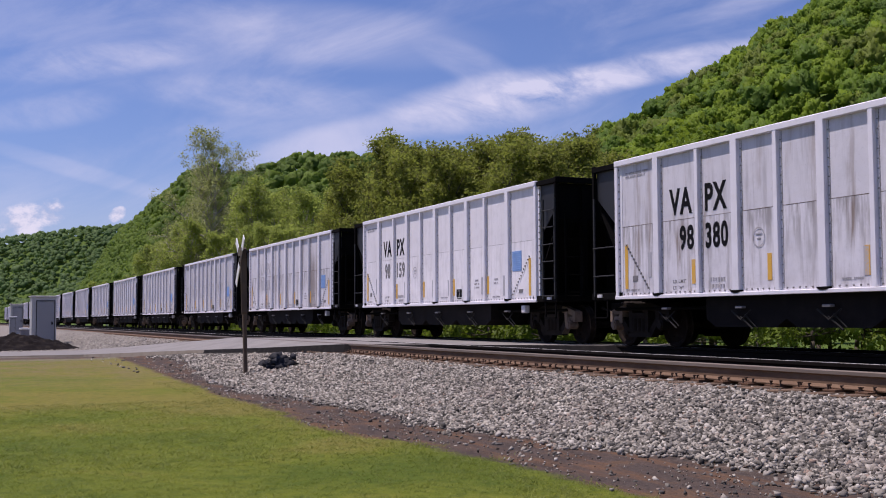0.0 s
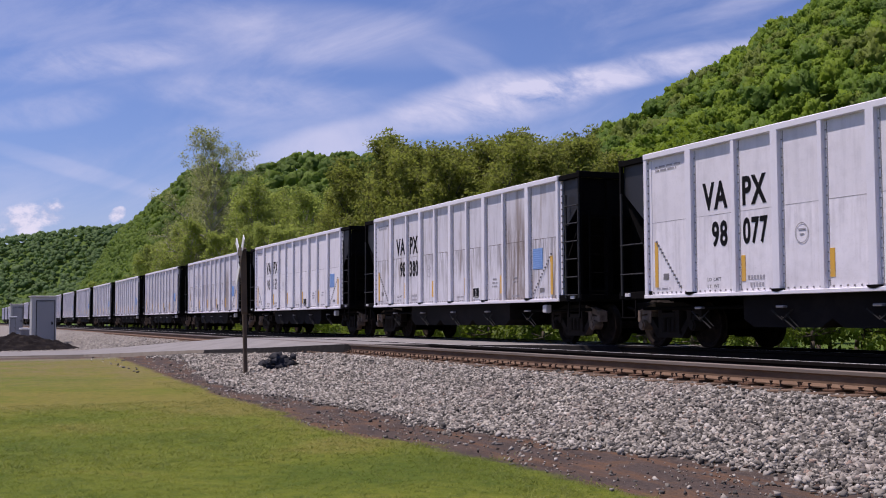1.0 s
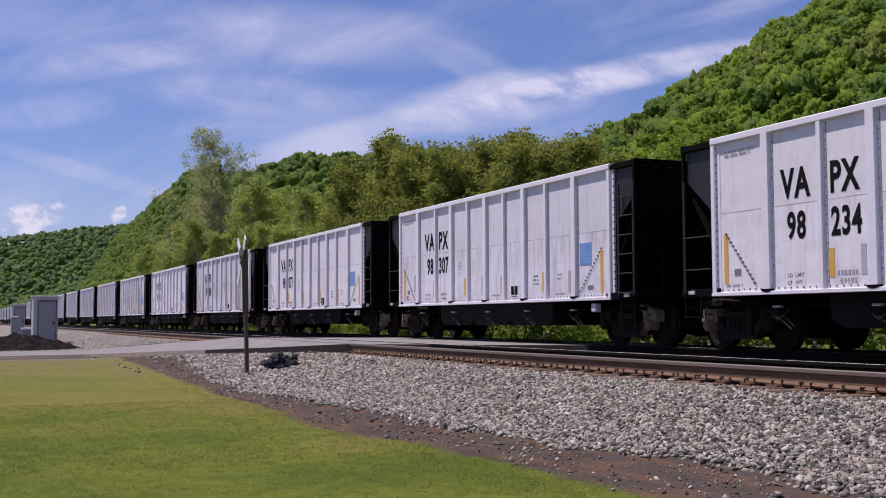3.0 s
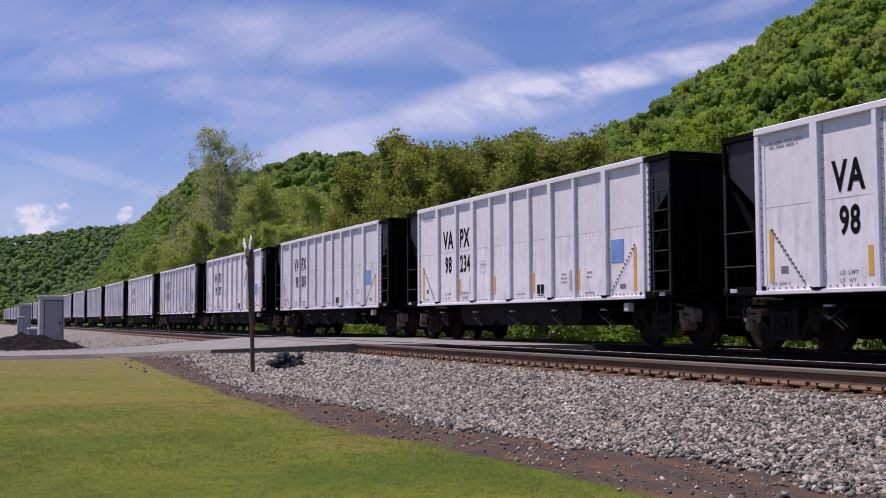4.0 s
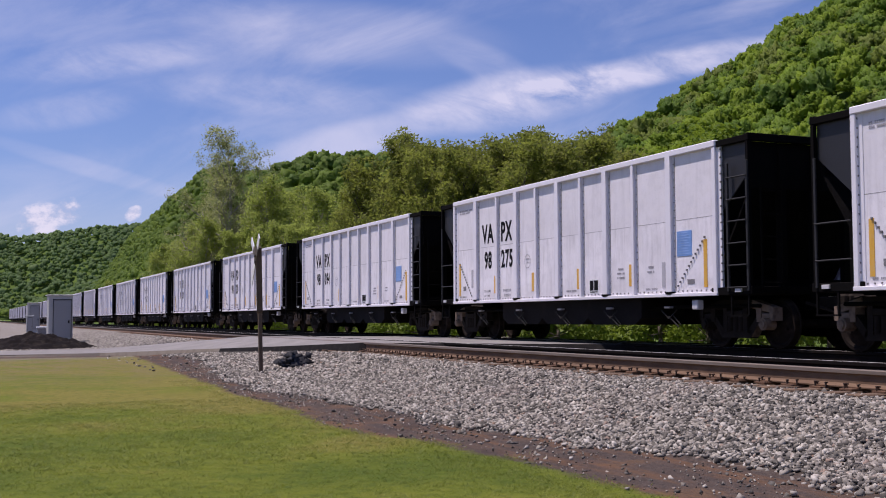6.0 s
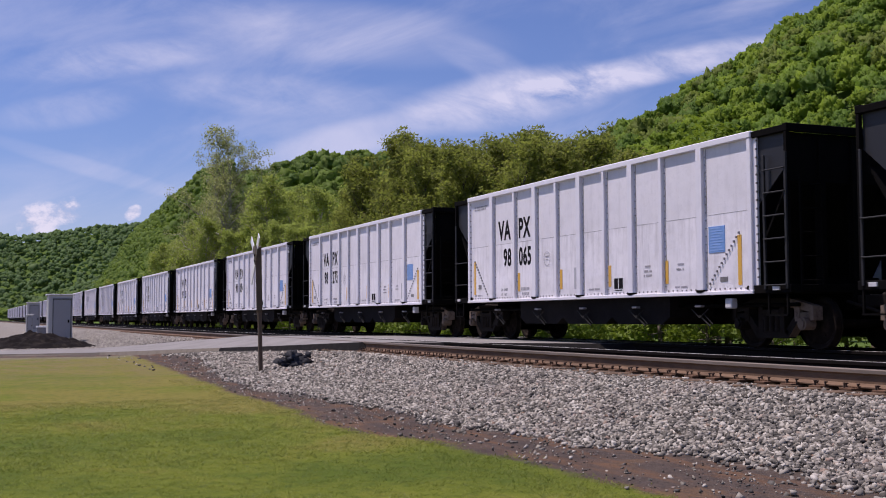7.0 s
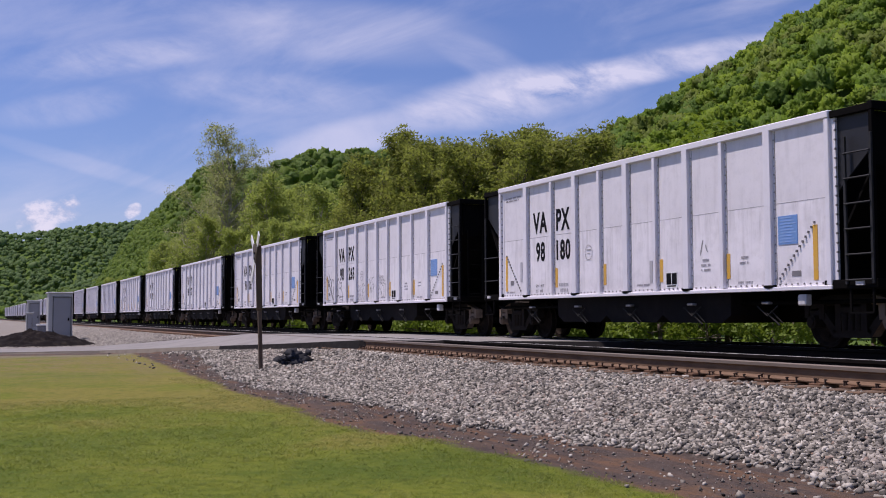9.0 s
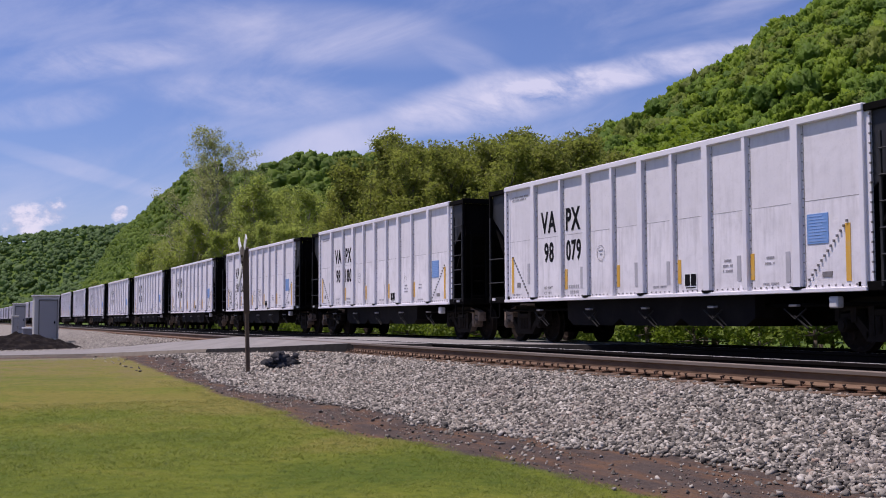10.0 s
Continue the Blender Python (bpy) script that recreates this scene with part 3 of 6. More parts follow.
def hills(x, y):
    """Height of the wooded hills over the valley floor."""
    h = np.zeros_like(x)
    for crest in CRESTS:
        for (xa, ya, za), (xb, yb, zb) in zip(crest, crest[1:]):
            dx, dy = xb - xa, yb - ya
            k = np.clip(((x - xa) * dx + (y - ya) * dy) / (dx * dx + dy * dy), 0, 1)
            d = np.hypot(x - xa - k * dx, y - ya - k * dy)
            top = za + k * (zb - za)
            h = np.maximum(h, top - 0.62 * np.sqrt(d * d + 250.0) + 10)
    h = np.maximum(h, 0)
    fade = np.maximum(np.clip((np.abs(y - 5) - 75) / 45, 0, 1), np.clip((-950 - x) / 150, 0, 1))
    return h * fade + 3.0 * fade * np.sin(x * 0.021 + 1) * np.sin(y * 0.027) * (h > 5)


def land(x, y):
    return np.interp(y, PROFILE_Y, PROFILE_Z) + hills(x, y)


def build_ground():
    xs = np.concatenate([np.linspace(-4000, -1500, 12)[:-1], np.linspace(-1500, -130, 90)[:-1], np.linspace(-130, 10, 150)[:-1], np.linspace(10, 600, 40)[:-1], np.linspace(600, 4000, 12)])
    ys = np.concatenate([np.linspace(-4000, -900, 10)[:-1], np.linspace(-900, -40, 40)[:-1], np.linspace(-40, 4, 30)[:-1], np.linspace(4, 21, 70)[:-1], np.linspace(21, 60, 20)[:-1], np.linspace(60, 700, 60)[:-1], np.linspace(700, 4000, 14)])
    gx, gy = np.meshgrid(xs, ys, indexing="ij")
    gz = land(gx, gy)
    nx, ny = gx.shape
    v = np.stack([gx.ravel(), gy.ravel(), gz.ravel()], 1)
    i = (np.arange(nx - 1)[:, None] * ny + np.arange(ny - 1)[None, :]).ravel()
    f = np.stack([i, i + ny, i + ny + 1, i + 1], 1)
    ob = new("ground", soup("ground", v, f, GROUND, smooth=True))
    tagged(ob, "mown yellow-green grass with a bare brown dirt strip beside the ballast", "ground", kind="structure")


build_ground()


# ---- road and level crossing ----
ROAD_NEAR = [(-47.5, -40, -0.76), (-47, -6, -0.76), (-46.8, 1.8, -0.75), (-45.5, 4.8, -0.70), (-42.3, 6.5, -0.56), (-38, 7.5, -0.40), (-32, 8.35, -0.20), (-27.3, 9.2, -0.02), (-22.0, 13.9, -0.015), (-19.5, 15.9, -0.02), (-16, 19, -0.35), (-11, 23, -0.9), (-6, 27, -0.95)]
ROAD_FAR = [(-53.5, -40, -0.76), (-53.2, -6, -0.76), (-52.6, 2.0, -0.75), (-52.2, 5.4, -0.70), (-50.2, 7.2, -0.52), (-47, 8.1, -0.34), (-43, 8.7, -0.18), (-39.5, 9.2, -0.02), (-35.5, 13.9, -0.015), (-33.5, 15.9, -0.02), (-30, 19, -0.35), (-26, 23, -0.9), (-22, 27, -0.95)]


def build_road():
    bm = bmesh.new()
    rows = []
    steps = 6
    for (a, b), (a2, b2) in zip(zip(ROAD_NEAR, ROAD_FAR), zip(ROAD_NEAR[1:], ROAD_FAR[1:])):
        for s in range(steps):
            k = s / steps
            rows.append((Vector(a).lerp(Vector(a2), k), Vector(b).lerp(Vector(b2), k)))
    cols = 8
    grid = []
    for i, (a, b) in enumerate(rows):
        r = []
        for j in range(cols + 1):
            p = a.lerp(b, j / cols)
            k = 4 * (j / cols) * (1 - j / cols)
            wob = 0.12 * noise.noise(Vector((i * 0.7, j * 9.1, 0))) if j in (0, cols) else 0
            r.append(bm.verts.new((p.x + wob, p.y, p.z + 0.03 * k * (1 if p.y < 8.5 or p.y > 16.5 else 0))))
        grid.append(r)
    for ra, rb in zip(grid, grid[1:]):
        for j in range(cols):
            bm.faces.new((ra[j], ra[j + 1], rb[j + 1], rb[j]))
    for r in (0, cols):
        low = [bm.verts.new((g[r].co.x + (0.12 if r == 0 else -0.12), g[r].co.y - 0.12, g[r].co.z - 0.26)) for g in grid]
        for k in range(len(grid) - 1):
            f = bm.faces.new((grid[k][r], grid[k + 1][r], low[k + 1], low[k]))
            f.material_index = 1 if grid[k][r].co.x > -37.5 else 2
    me = mesh_of("road", bm, ASPHALT, ASPHALT_EDGE, VERGE)
    tagged(new("road", me), "worn grey asphalt lane rising over the railway crossing", "road", kind="structure")


build_road()

# ---- tracks ----
NEAR_TRACK, TRAIN_TRACK = 10.05, 14.69
GAUGE = 0.7525


def rail_mesh(x0, x1, web, side, top, tall=1.0):
    outline = [(-0.076, -0.186), (0.076, -0.186), (0.076, -0.174), (0.030, -0.160), (0.009, -0.145), (0.009, -0.060), (0.037, -0.044), (0.037, -0.010), (0.028, 0.0),
               (-0.028, 0.0), (-0.037, -0.010), (-0.037, -0.044), (-0.009, -0.060), (-0.009, -0.145), (-0.030, -0.160), (-0.076, -0.174)]
    bm = bmesh.new()
    xs = np.linspace(x0, x1, 30)
    rings = [[bm.verts.new((x, y, z * tall)) for y, z in outline] for x in xs]
    k = len(outline)
    for a, b in zip(rings, rings[1:]):
        for i in range(k):
            f = bm.faces.new((a[i], a[(i + 1) % k], b[(i + 1) % k], b[i]))
            f.material_index = 1 if i == 8 else (2 if i in (6, 7, 9, 10) else 0)
    bm.faces.new(rings[0])
    bm.faces.new(rings[-1][::-1])
    return mesh_of("rail", bm, web, top, side)


RAIL = rail_mesh(-900, 90, RAIL_WEB, RAIL_SIDE, RAIL_SIDE, 1.12)
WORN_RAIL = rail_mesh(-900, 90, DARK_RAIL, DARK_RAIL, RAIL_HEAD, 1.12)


def build_tracks():
    sleeper = shape("sleeper", lambda b: box(b, -0.115, 0.115, -1.3, 1.3, -0.43, -0.236, 0.012), SLEEPER)
    plate = shape("tie_plate", lambda b: (box(b, -0.10, 0.10, -0.20, 0.20, -0.236, -0.210, 0.004), box(b, -0.10, 0.10, -0.10, -0.078, -0.21, -0.194, 0.004), box(b, -0.10, 0.10, 0.078, 0.10, -0.21, -0.194, 0.004)), PLATE)
    spike = shape("spike", lambda b: (box(b, -0.009, 0.009, -0.009, 0.009, -0.24, -0.168, 0.002), box(b, -0.013, 0.013, -0.014, 0.024, -0.176, -0.160, 0.004)), SPIKE)
    rng = random.Random(4)
    for name, yc, label, x0, x1, rich in (("railway_track", NEAR_TRACK, "empty track of rusty steel rails spiked to wooden sleepers in ballast", -75, 3, True),
                                          ("railway_track", TRAIN_TRACK, "track of steel rails on wooden sleepers carrying the coal train", -60, 3, False)):
        base = new(name)
        base.matrix_basis = pose(0, yc, 0)
        tagged(base, label, "railway track", group="parallel railway tracks")
        for s in (-1, 1):
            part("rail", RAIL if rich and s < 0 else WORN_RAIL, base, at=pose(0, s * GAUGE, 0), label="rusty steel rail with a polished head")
        x = x0
        while x < x1:
            part("sleeper", sleeper, base, at=pose(x + rng.uniform(-.02, .02), rng.uniform(-.04, .04), rng.uniform(-.006, .006), 0, 0, rng.uniform(-1.5, 1.5)))
            for s in (-1, 1):
                if rich or s < 0:
                    p = part("tie_plate", plate, base, at=pose(x, s * GAUGE, 0, 0, 0, rng.uniform(-1.5, 1.5)))
                if rich and s < 0 and x > -42:
                    for dx, dy in ((-0.085, -0.100), (0.085, -0.102), (-0.03, -0.170), (0.035, 0.10)):
                        part("spike", spike, p, at=pose(dx, dy, rng.uniform(-.004, .016), rng.uniform(-6, 6), rng.uniform(-6, 6), rng.uniform(-20, 20)))
            x += 0.50


# ---- coal cars ----
WHITE_L = 12.60
HALF = WHITE_L / 2
SILL, TOP = 1.02, 3.97
SIDE = 1.60                      # half width over the ribs
RIBS = [(1.545, 0.19), (2.905, 0.11), (4.05, 0.19), (5.17, 0.11), (6.29, 0.19), (7.41, 0.11), (8.52, 0.19), (9.67, 0.11), (11.02, 0.19)]
PITCH = 16.18
MESHES = {}


def rib_mesh(w, deep):
    """A hollow hat-shaped stake, narrower at its face."""
    def fill(b):
        o = [(-w / 2, 0), (-w / 2 + 0.008, -deep), (w / 2 - 0.008, -deep), (w / 2, 0)]
        lo = [b.verts.new((x, y, SILL + 0.06)) for x, y in o]
        hi = [b.verts.new((x, y, TOP - 0.11)) for x, y in o]
        for i in range(3):
            b.faces.new((lo[i], lo[i + 1], hi[i + 1], hi[i]))
        b.faces.new(lo[::-1])
        b.faces.new(hi)
        b.faces.new((lo[3], lo[0], hi[0], hi[3]))
    return shape("rib", fill, WHITE_FRAME)


def panel_mesh(w):
    """A side sheet with a lapped seam at half height and a slightly dished surface."""
    def fill(b):
        zs = [SILL + 0.04, SILL + 0.35, SILL + 0.75, SILL + 1.15, SILL + 1.515, SILL + 1.52, SILL + 1.9, SILL + 2.3, SILL + 2.6, TOP - 0.10]
        xs = np.linspace(-w / 2, w / 2, 7)
        rows = []
        for z in zs:
            lap = 0.0015 if z < SILL + 1.518 else 0.0
            rows.append([b.verts.new((x, -lap + 0.0015 * (1 - (2 * x / w) ** 2) * math.sin(3.1 * z + 1.0), z)) for x in xs])
        for ra, rb in zip(rows, rows[1:]):
            for i in range(len(xs) - 1):
                b.faces.new((ra[i], ra[i + 1], rb[i + 1], rb[i]))
        back = [b.verts.new((x, 0.03, z)) for x, z in ((-w / 2, zs[0]), (w / 2, zs[0]), (w / 2, zs[-1]), (-w / 2, zs[-1]))]
        b.faces.new(back[::-1])
    return shape("side_panel", fill, PANEL_CLEAN)


def text_mesh(word, u0, u1, z0, z1, y, ink=None, bold=0.032):
    """Raised flat letters filling the given box on the side of a car."""
    key = ("text", word, u0, z0)
    if key in MESHES:
        return MESHES[key]
    cu = bpy.data.curves.new("lettering", "FONT")
    cu.body, cu.size, cu.offset, cu.extrude, cu.space_character = word, 1.0, bold, 0.004, 1.12
    cu.resolution_u = 4
    ob = bpy.data.objects.new("lettering", cu)
    scene.collection.objects.link(ob)
    me = bpy.data.meshes.new_from_object(ob.evaluated_get(bpy.context.evaluated_depsgraph_get()))
    bpy.data.objects.remove(ob)
    bpy.data.curves.remove(cu)
    co = np.array([v.co for v in me.vertices])
    lo, hi = co.min(0), co.max(0)
    k = (co - lo) / (hi - lo)
    out = np.stack([u0 - HALF + k[:, 0] * (u1 - u0), y + 0.003 - 0.005 * k[:, 2], z0 + k[:, 1] * (z1 - z0)], 1)
    me.vertices.foreach_set("co", out.astype(np.float32).ravel())
    me.materials.clear()
    me.materials.append(ink or INK)
    me.update()
    MESHES[key] = me
    return me


PANEL_Y = -1.535


def flat_box(name, u0, u1, z0, z1, mat, y=PANEL_Y):
    key = (name, u0, z0)
    if key not in MESHES:
        MESHES[key] = shape(name, lambda b: box(b, u0 - HALF, u1 - HALF, y - 0.010, y, z0, z1), mat)
    return MESHES[key]


def bars_mesh(name, bars, mat, y=PANEL_Y - 0.006):
    """Rows of unreadable small print as plain bars: (u0, u1, z0, z1)."""
    if name not in MESHES:
        def fill(b):
            for u0, u1, z0, z1 in bars:
                box(b, u0 - HALF, u1 - HALF, y - 0.003, y + 0.006, z0, z1)
        MESHES[name] = shape("small_print", fill, mat)
    return MESHES[name]


def make_car_meshes():
    M = MESHES
    M["rib0.19"], M["rib0.11"] = rib_mesh(0.19, 0.075), rib_mesh(0.11, 0.070)
    edges = [0.0] + [r[0] for r in RIBS] + [WHITE_L]
    M["panels"] = [((a + b) / 2, panel_mesh(b - a - 0.01)) for a, b in zip(edges, edges[1:])]

    def chord(b):
        box(b, -HALF, HALF, -SIDE - 0.010, -SIDE + 0.13, TOP - 0.125, TOP, 0.015)
    M["chord"] = shape("top_chord", chord, WHITE_FRAME)

    def sill(b):
        box(b, -HALF - 0.01, HALF + 0.01, -SIDE - 0.01, -SIDE + 0.12, SILL - 0.02, SILL + 0.05, 0.008)
    M["sill"] = shape("side_sill", sill, WHITE_FRAME)
    M["end_post"] = shape("end_post", lambda b: (box(b, -0.06, 0.06, -SIDE, -SIDE + 0.10, SILL + 0.05, TOP - 0.125, 0.012), box(b, 0.06, 0.16, -SIDE + 0.055, -SIDE + 0.10, SILL + 0.05, TOP - 0.125)), WHITE_FRAME)

    def rivets(b):
        for u, w in RIBS:
            for k in range(17):
                z = SILL + 0.18 + k * 0.155
                s = 0.009
                for du in (w / 2 + 0.035,) if k % 2 else (w / 2 + 0.035, -w / 2 - 0.03):
                    x = u - HALF + du
                    box(b, x - s, x + s, PANEL_Y - 0.014, PANEL_Y + 0.005, z - s, z + s)
            x = u - HALF + w / 2 + 0.062
            box(b, x - 0.006, x + 0.006, PANEL_Y - 0.006, PANEL_Y + 0.005, SILL + 0.09, TOP - 0.14)
        u = 0.25
        while u < WHITE_L - 0.2:
            if all(abs(u - r[0]) > r[1] / 2 + 0.03 for r in RIBS):
                box(b, u - HALF - 0.012, u - HALF + 0.012, PANEL_Y - 0.02, PANEL_Y, SILL + 0.075, SILL + 0.105)
            u += 0.155
        for k in range(13):
            for side in (0, 1):
                f = k / 12
                u = 12.16 - 0.9 * f if side else 0.38 + 0.80 * f
                z = SILL + 1.12 - 0.92 * f
                box(b, u - HALF - 0.015, u - HALF + 0.015, PANEL_Y - 0.03, PANEL_Y, z - 0.02, z + 0.02)
        for k in range(18):
            for u in (WHITE_L + 0.11, 0.11):
                z = SILL + 0.12 + k * 0.155
                box(b, u - HALF - 0.014, u - HALF + 0.014, -SIDE + 0.03, -SIDE + 0.06, z - 0.016, z + 0.016)
    M["rivets"] = shape("rivets", rivets, RIVET)

    def seams(b):
        for (a, c) in zip(edges, edges[1:]):
            box(b, a + 0.12 - HALF, c - 0.12 - HALF, PANEL_Y - 0.003, PANEL_Y, SILL + 1.511, SILL + 1.521)
    M["seam"] = shape("seam_strip", seams, SEAM)

    # Solid black half-discs drawn for the shadowed openings below the wide ribs.
    def feet(b):
        n = 8
        low = [(0.145 * math.cos(math.pi * k / n), SILL + 0.085 - 0.060 * math.sin(math.pi * k / n)) for k in range(n + 1)]
        prism(b, low, -SIDE - 0.016, -SIDE + 0.06)
    M["feet"] = shape("stake_pocket", feet, BLACK_STEEL)
    # black open end with slope sheet and ladder, built for the +x end
    E0, E1 = HALF, HALF + 0.97

    def end_frame(b):
        box(b, E0, E1, -SIDE + 0.02, -SIDE + 0.14, TOP - 0.14, TOP - 0.02, 0.01)
        box(b, E0, E1, SIDE - 0.14, SIDE - 0.02, TOP - 0.14, TOP - 0.02, 0.01)
        box(b, E1 - 0.12, E1, -SIDE + 0.02, SIDE - 0.02, TOP - 0.14, TOP, 0.01)
        for s in (-1, 1):
            box(b, E1 - 0.09, E1 - 0.02, s * (SIDE - 0.06) - 0.035, s * (SIDE - 0.06) + 0.035, SILL, TOP - 0.14)
        box(b, E0 - 0.2, E1 + 0.03, -SIDE + 0.02, SIDE - 0.02, SILL - 0.02, SILL + 0.13, 0.01)
    M["end_frame"] = shape("end_frame", end_frame, BLACK_STEEL)

    def end_sheet(b):
        # sloping hopper end: from the outer top down and inwards
        prism(b, [(E1 - 0.12, TOP - 0.14), (E1 - 0.12, TOP - 1.0), (E0 - 0.35, SILL + 0.15), (E0 - 0.42, SILL + 0.15), (E1 - 0.17, TOP - 1.0), (E1 - 0.17, TOP - 0.14)], -SIDE + 0.16, SIDE - 0.16)
    def gusset(b):
        prism(b, [(E0 + 0.02, TOP - 0.14), (E1 - 0.10, TOP - 0.14), (E1 - 0.10, TOP - 0.72), (E0 + 0.02, TOP - 1.42)], -SIDE + 0.10, -SIDE + 0.13)
    M["gusset"] = shape("gusset", gusset, GUSSET)

    def gusset_b(b):
        prism(b, [(E0 + 0.02, TOP - 0.14), (E1 - 0.10, TOP - 0.14), (E1 - 0.10, TOP - 0.72), (E0 + 0.02, TOP - 1.42)], SIDE - 0.13, SIDE - 0.10)
    M["gusset_b"] = shape("gusset", gusset_b, GUSSET)
    M["bulkhead"] = shape("bulkhead", lambda b: box(b, E0 - 0.50, E0 - 0.46, -SIDE + 0.14, SIDE - 0.14, SILL, TOP - 0.2), BLACK_STEEL)
    M["end_column"] = shape("end_column", lambda b: box(b, E1 - 0.20, E1 - 0.06, -0.07, 0.07, SILL + 0.13, TOP - 0.2), BLACK_STEEL)
    M["end_sheet"] = shape("end_slope_sheet", end_sheet, BLACK_STEEL)

    def ladder(b):
        for x in (E1 - 0.62, E1 - 0.04):
            box(b, x - 0.028, x + 0.028, -SIDE - 0.01, -SIDE + 0.03, SILL + 0.05, TOP - 0.5, 0.004)
        for k in range(7):
            z = SILL + 0.12 + k * 0.41
            if z < TOP - 0.5:
                rod(b, (E1 - 0.62, -SIDE - 0.02, z), (E1 - 0.04, -SIDE - 0.02, z), 0.016, 6)
    M["ladder"] = shape("ladder", ladder, plain("ladder_steel", (0.022, 0.022, 0.023), 0.6, spec=0.3))

    def side_steps(b):
        box(b, -HALF - 0.88, -HALF - 0.83, -SIDE - 0.005, -SIDE + 0.03, SILL + 0.05, TOP - 0.72, 0.004)
        for z in (SILL + 0.50, SILL + 1.12):
            rod(b, (-HALF - 0.86, -SIDE - 0.015, z), (-HALF - 0.02, -SIDE - 0.015, z), 0.016, 6)
    M["side_steps"] = shape("ladder", side_steps, plain("step_steel", (0.022, 0.022, 0.023), 0.6, spec=0.3))

    def end_ladder(b):
        for y in (-SIDE + 0.25, -SIDE + 0.72):
            box(b, E1 + 0.04, E1 + 0.07, y - 0.02, y + 0.02, SILL, TOP - 0.9)
        for k in range(5):
            rod(b, (E1 + 0.07, -SIDE + 0.25, SILL + 0.2 + k * 0.42), (E1 + 0.07, -SIDE + 0.72, SILL + 0.2 + k * 0.42), 0.014, 6)
        box(b, E1, E1 + 0.05, -SIDE + 0.2, -SIDE + 0.78, SILL + 0.02, SILL + 0.10)
    M["end_ladder"] = shape("end_ladder", end_ladder, BLACK_STEEL)
    M["step"] = shape("stirrup_step", lambda b: (box(b, E1 - 0.60, E1 - 0.56, -SIDE + 0.03, -SIDE + 0.06, 0.62, SILL), box(b, E1 - 0.10, E1 - 0.06, -SIDE + 0.03, -SIDE + 0.06, 0.62, SILL), box(b, E1 - 0.60, E1 - 0.06, -SIDE + 0.01, -SIDE + 0.07, 0.60, 0.63)), BLACK_STEEL)
    M["tag"] = shape("reflector_tag", lambda b: box(b, E1 - 0.42, E1 - 0.24, -SIDE - 0.012, -SIDE + 0.022, SILL + 0.03, SILL + 0.10, 0.004), PALE)

    def coupler(b):
        box(b, HALF + 0.9, HALF + 1.72, -0.10, 0.10, 0.74, 0.96, 0.02)
        box(b, HALF + 1.62, HALF + 1.86, -0.19, 0.13, 0.70, 1.0, 0.04)
        rod(b, (HALF + 1.0, -0.35, 0.85), (HALF + 1.80, -0.20, 0.62), 0.03, 6)
    M["coupler"] = shape("coupler", coupler, BLACK_TRUCK)

    # underframe
    M["center_sill"] = shape("center_sill", lambda b: box(b, -7.3, 7.3, -0.20, 0.20, 0.70, 1.06, 0.02), BLACK_STEEL)

    def floor(b):
        prism(b, [(-HALF + 0.1, SILL + 0.3), (HALF - 0.1, SILL + 0.3), (HALF - 0.1, SILL + 0.02), (-HALF + 0.1, SILL + 0.02)], -SIDE + 0.14, SIDE - 0.14)
    M["floor"] = shape("hopper_floor", floor, BLACK_STEEL)

    def chute(b):
        o = [(-1.14, SILL), (1.14, SILL), (1.13, 0.58), (0.85, 0.43), (-0.85, 0.43), (-1.13, 0.58)]
        prism(b, o, -1.40, -0.30)
    M["chute"] = shape("discharge_chute", chute, HOPPER_STEEL)

    def bracket(b):
        y = -SIDE + 0.12
        for s in (-1, 1):
            rod(b, (s * 0.28, y, SILL - 0.28), (0.0, y, SILL - 0.46), 0.014, 6)
        rod(b, (-0.02, y, SILL - 0.40), (0.26, y + 0.05, SILL - 0.62), 0.018, 6)
        rod(b, (0.10, y, SILL - 0.36), (0.34, y + 0.05, SILL - 0.58), 0.013, 6)
    M["bracket"] = shape("door_bracket", bracket, plain("greasy_steel", (0.022, 0.021, 0.020), 0.7, spec=0.15))
    M["pad"] = shape("bearing_pad", lambda b: box(b, -0.10, 0.10, -SIDE + 0.06, -SIDE + 0.16, SILL - 0.25, SILL - 0.205, 0.01), plain("pad_grey", (0.24, 0.23, 0.235), 0.6))
    M["valve"] = shape("valve_box", lambda b: box(b, 11.70 - HALF, 11.90 - HALF, -SIDE + 0.05, -SIDE + 0.2, SILL - 0.28, SILL - 0.09, 0.02), PALE)
    M["pipe"] = shape("brake_pipe", lambda b: rod(b, (-7.0, -1.15, 0.80), (7.0, -1.15, 0.80), 0.035, 8), BLACK_STEEL)
    M["wheel_brake"] = shape("brake_wheel", lambda b: [rod(b, (-HALF - 1.12 - 0.02, 0.7 + 0.28 * math.cos(a), 2.2 + 0.28 * math.sin(a)), (-HALF - 1.14, 0.7 + 0.28 * math.cos(a + 0.53), 2.2 + 0.28 * math.sin(a + 0.53)), 0.015, 5) for a in np.arange(0, 6.2, 0.5236)], BLACK_STEEL)

    # trucks
    M["bolster"] = shape("truck", lambda b: (box(b, -0.22, 0.22, -1.0, 1.0, 0.42, 0.72, 0.03), box(b, -0.36, 0.36, -0.92, 0.92, 0.24, 0.46, 0.03), [box(b, k - 0.05, k + 0.05, -0.85, 0.85, 0.30, 0.48, 0.02) for k in (-0.42, 0.42)]), BLACK_STEEL)

    def beam(b, x0, z0, x1, z1, w0, w1, y0=-0.09, y1=0.09):
        """A flat tapered member of a casting, from one joint to the next."""
